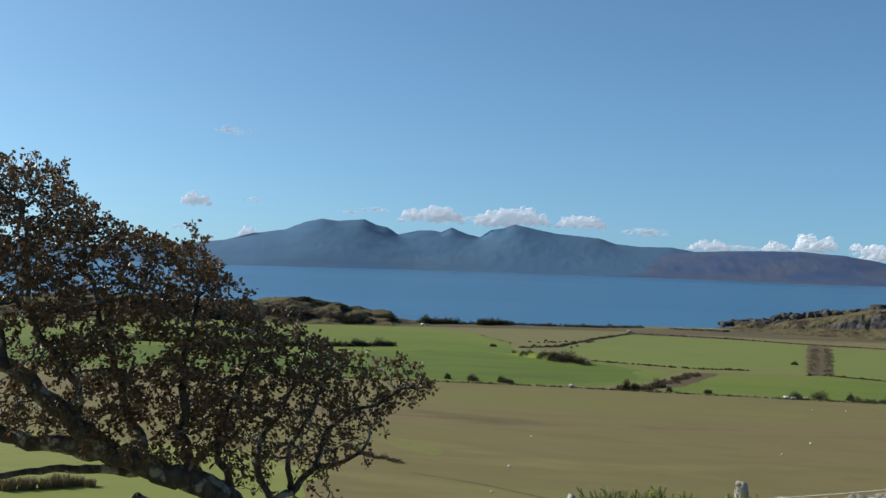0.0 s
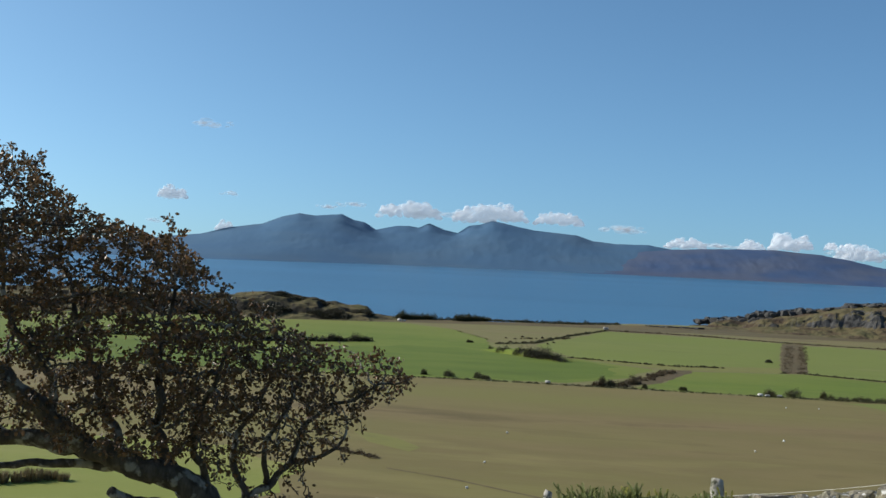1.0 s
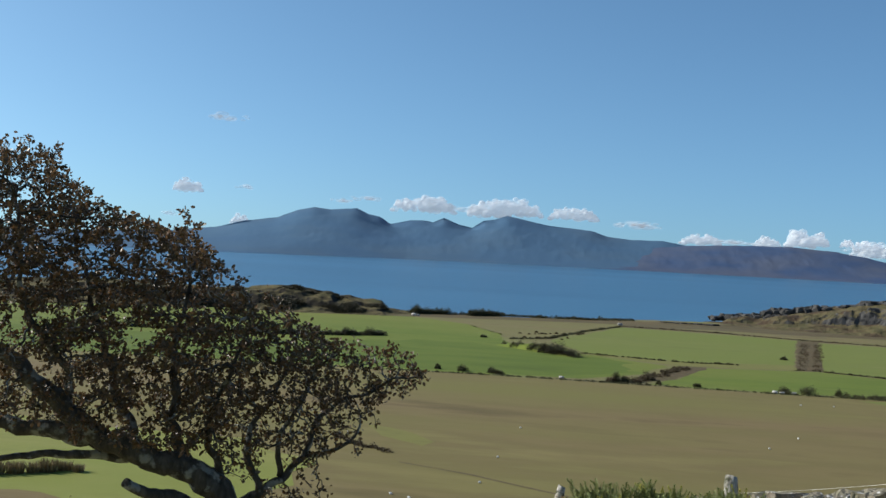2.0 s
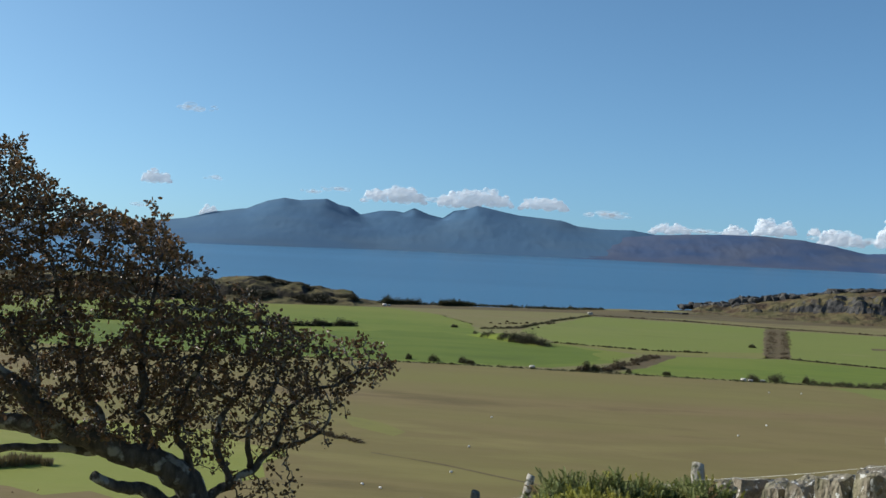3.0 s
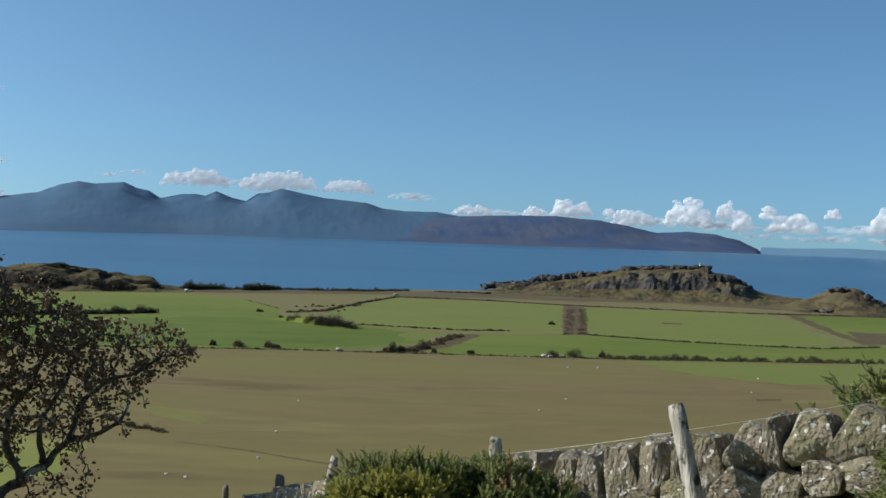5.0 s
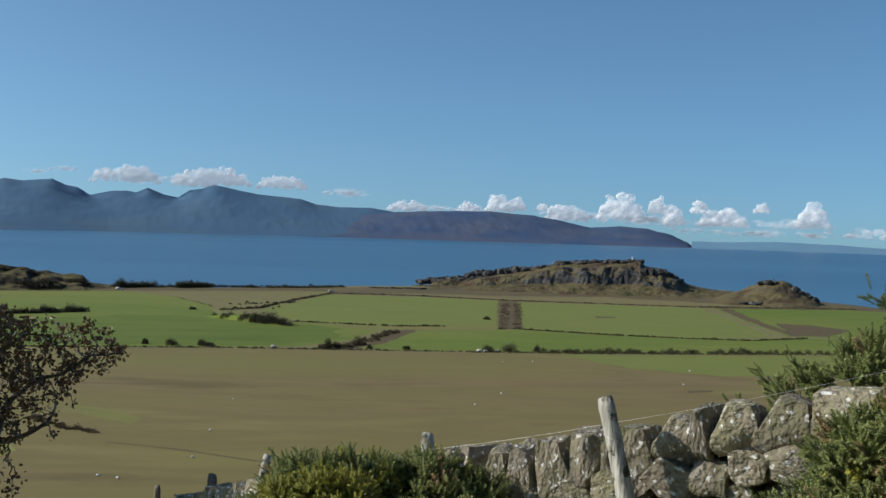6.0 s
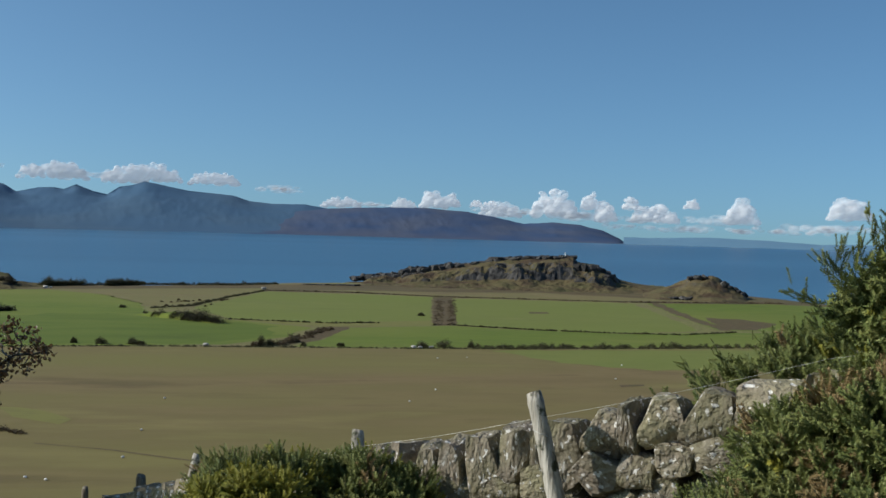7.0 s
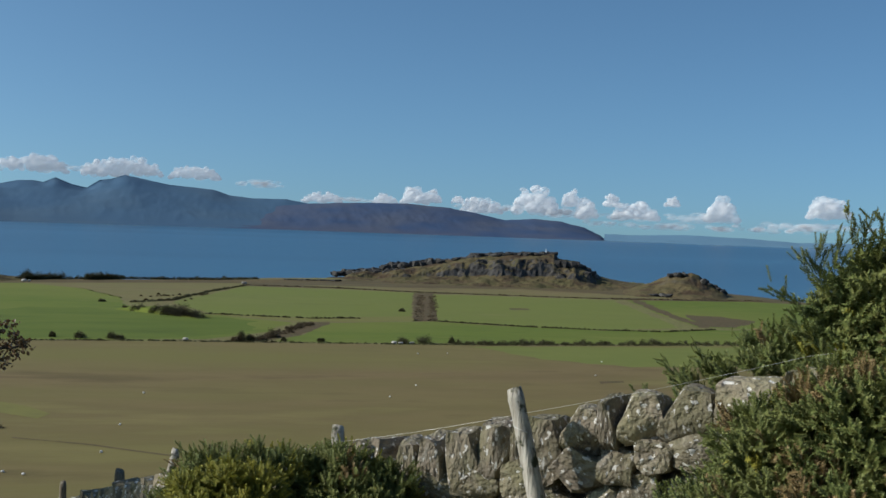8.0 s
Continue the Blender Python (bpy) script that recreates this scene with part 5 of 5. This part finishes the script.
leaf_heap("hedge", along([(12, 609), (55, 604), (97, 583), (148, 573), (197, 564), (240, 570), (290, 575)], 0.7, 0.8, 0.5, 31, 1.2, 0.8), 0.35, 9000, M_DEADFERN, "low brown scrub line along the heath edge", "hedge", 31)
# scrub heaps, dark enough to paint the shaded faces of the headland
for k, (a0, a1, d_, z_, r_, h_) in enumerate([(-16.9, -15.0, 606, 14.5, 5.5, 4.6), (-14.0, -12.0, 602, 12.6, 5.5, 4.6), (-11.9, -10.9, 616, 14.0, 4.0, 2.6), (-16.2, -14.2, 630, 20.0, 4.0, 1.6), (-13.9, -12.9, 628, 18.0, 3.5, 1.4), (-24.0, -18.0, 608, 14.5, 5.0, 4.0)]):
    rng_ = random.Random(500 + k)
    n_ = max(6, int((a1 - a0) * 9))
    spots = []
    for i in range(n_):
        q = i / (n_ - 1)
        a = radians(a0 + (a1 - a0) * q)
        g = math.sin(math.pi * (0.12 + 0.76 * q)) ** 0.7
        dd = d_ + rng_.uniform(-5, 3)
        x, y = dd * math.sin(a), dd * math.cos(a)
        spots.append((x, y, r_ * g * rng_.uniform(0.8, 1.2), h_ * g * rng_.uniform(0.8, 1.1), on_hill("ground_headland", x, y) - 0.5))
    z0 = spots[0][4]
    spots = [(*sp[:4], sp[4] - z0) for sp in spots]
    leaf_heap("scrub", spots, 0.7, 320 * n_, M_SHADE_SCRUB, "wind-cut scrub, extra dark as shade on the headland bank", "scrub", 500 + k, "scrub on the headland", base=(spots[0][0], spots[0][1], z0))


# ---------------------------------------------------------------- crags, loose rocks and a beacon
def rock_mesh(seed, stretch=1.0):
    rng = random.Random(seed)
    bm = bmesh.new()
    pts = []
    for _ in range(26):
        p = Vector((rng.gauss(0, 1), rng.gauss(0, 1), rng.gauss(0, 1))).normalized()
        p = Vector([math.copysign(abs(c) ** 0.65, c) for c in p])
        pts.append(bm.verts.new(p * rng.uniform(0.42, 0.55)))
    got = bmesh.ops.convex_hull(bm, input=pts)
    junk = [g for g in got["geom_interior"] if isinstance(g, bmesh.types.BMVert)]
    bmesh.ops.delete(bm, geom=junk, context="VERTS")
    me = bpy.data.meshes.new("rock")
    bm.to_mesh(me)
    bm.free()
    return me


CRAGS = [rock_mesh(200 + k) for k in range(8)]
for me in CRAGS:
    me.materials.append(M_CRAG)


def crag_row(label, spots, seed):
    """Upright blocks of dark rock along a crag: (bearing from, to, distance, foot height, block width, block height, count)."""
    rng = random.Random(seed)
    top = None
    for a0, a1, d, z0, z1, w, h, n in spots:
        for i in range(n):
            q = (i + rng.uniform(-0.3, 0.3)) / max(1, n - 1)
            a = radians(a0 + (a1 - a0) * q)
            dd = d + rng.uniform(-3, 3)
            p = Vector((dd * math.sin(a), dd * math.cos(a), z0 + (z1 - z0) * q))
            if top is None:
                top = empty("crag", p, label, "crag", "crags of the rocky hill")
            ob = new("rock", rng.choice(CRAGS))
            ob.parent = top
            hh = h * rng.uniform(0.6, 1.25)
            ob.matrix_basis = Matrix.Translation(p - Vector(top.location)) @ Matrix.Rotation(rng.uniform(0, 6.3), 4, "Z") @ Matrix.Rotation(rng.uniform(-0.2, 0.2), 4, "X") @ Matrix.Diagonal((w * rng.uniform(0.7, 1.4), w * rng.uniform(0.8, 1.2), hh, 1))
    return top


crag_row("row of dark broken crags on the low hill end", [(5.4, 7.6, 738, 13, 16.5, 5.0, 4.2, 20), (6.3, 7.6, 730, 14.0, 15.5, 5.0, 4.8, 12)], 1)
crag_row("long dark crag with broken rock faces", [(7.9, 10.8, 730, 18.4, 23.4, 5.4, 5.4, 34), (8.0, 10.8, 722, 15.6, 19.6, 5.0, 4.6, 28), (9.4, 11.2, 716, 14.6, 16.0, 5.0, 3.4, 12)], 2)
crag_row("broad dark crag below the summit", [(12.7, 16.0, 718, 22.5, 24.6, 4.6, 6.6, 34), (12.9, 15.8, 715, 19.6, 21.4, 4.6, 5.4, 28), (16.0, 17.7, 716, 24.0, 25.2, 5.0, 5.4, 17), (16.2, 18.2, 714, 20.4, 19.0, 4.4, 5.0, 16), (17.6, 18.7, 722, 24.0, 17.0, 4.4, 5.6, 13)], 3)
crag_row("dark crag rim along the summit", [(10.6, 12.6, 738, 22.5, 27.0, 5.4, 3.6, 24), (12.4, 16.45, 740, 28.0, 31.0, 5.4, 3.2, 42)], 4)
crag_row("small outcrop on the grassy knoll", [(22.2, 23.0, 670, 23.0, 24.0, 3.5, 2.6, 6), (23.9, 24.9, 668, 20.5, 14.5, 4.0, 3.6, 7), (21.0, 22.3, 640, 12.3, 13.0, 4.5, 2.2, 9)], 5)
crag_row("low dark rocks along the shore", [(19.0, 20.6, 760, 12.3, 12.0, 3.5, 1.6, 10), (3.0, 5.6, 672, 12.0, 12.4, 3.4, 1.2, 16)], 6)
PALE = [rock_mesh(300 + k) for k in range(4)]
for me in PALE:
    me.materials.append(M_PEBBLE)
for k in range(26):
    rng_ = random.Random(400 + k)
    q = k / 25
    x, y = 377 + 7 * q + rng_.uniform(-2, 2), 789 - 37 * q + rng_.uniform(-2, 2)
    ob = new("boulder", rng_.choice(PALE))
    s_ = rng_.uniform(2.6, 4.4)
    ob.matrix_basis = Matrix.Translation((x, y, 0.9)) @ Matrix.Rotation(rng_.uniform(0, 6), 4, "Z") @ Matrix.Diagonal((s_ * 1.5, s_, s_ * 0.6, 1))
    tagged(ob, "pale boulder of a shingle bar on the shore", "boulder", "boulders of the shingle bar")
for x, y, s_ in [(51.0, 339.5, 1.2), (53.0, 339.2, 1.0), (56.5, 339.6, 1.1), (-11.0, 340.5, 1.2), (-99.5, 597, 1.8), (-97.0, 598, 1.2), (10, 618, 2.0)]:
    ob = new("boulder", PALE[int(abs(x)) % 4])
    ob.matrix_basis = Matrix.Translation((x, y, PLAIN + 0.1 + s_ * 0.3)) @ Matrix.Diagonal((s_ * 1.5, s_, s_ * 0.8, 1))
    tagged(ob, "pale boulder lying at the field edge", "boulder", "boulders at field edges")

# white stones added in place of the small white animals on the stubble
SPECKS = [rock_mesh(340 + k) for k in range(4)]
M_SPECK = surface("white_animal_stand_in", [(0.55, 0.54, 0.51), (0.78, 0.77, 0.74)], scale=3.0)
for me in SPECKS:
    me.materials.append(M_SPECK)
for k, (x, y) in enumerate([(-15.9, 240.8), (-17.4, 205.0), (-27.1, 166.7), (63.1, 316.5), (43.6, 254.1), (93.1, 273.6), (35.2, 237.4), (-30.2, 168.5), (-18.1, 181.7), (104.1, 301.1), (54.2, 314.4)]):
    ob = new("stone", SPECKS[k % 4])
    ob.matrix_basis = Matrix.Translation((x, y, PLAIN + 0.2)) @ Matrix.Rotation(k * 1.3, 4, "Z") @ Matrix.Diagonal((0.5, 0.42, 0.36, 1))
    tagged(ob, "small white stone in place of an animal in the stubble field", "stone", "stones in the stubble")

beacon = empty("beacon", (204, 708, 31.0), "small white marker beacon on the rocky summit", "beacon")
M_WHITE = surface("white_paint", [(0.7, 0.7, 0.68), (0.82, 0.82, 0.80)], scale=2.0)
v, f = [], []
tube([(0, 0, -1.5), (0, 0, 1.2), (0, 0, 2.4)], [0.3, 0.28, 0.24], 10, v, f)
link_mesh("column", v, f, M_WHITE, beacon)
v, f = [], []
tube([(0, 0, 2.4), (0, 0, 2.9), (0, 0, 3.1)], [0.4, 0.4, 0.15], 10, v, f)
link_mesh("lantern", v, f, M_WHITE, beacon)


def shrub(x, y, seed):
    z = gz(x, y)
    leaf_heap("shrub", [(x, y, 0.5, 1.35), (x + 0.35, y + 0.1, 0.4, 1.15), (x - 0.4, y, 0.5, 1.3)], 0.06, 1500, M_LEAF, "small brown-leaved shrub below the tree", "shrub", seed, base=(x, y, z))


shrub(-5.6, 11.0, 70)
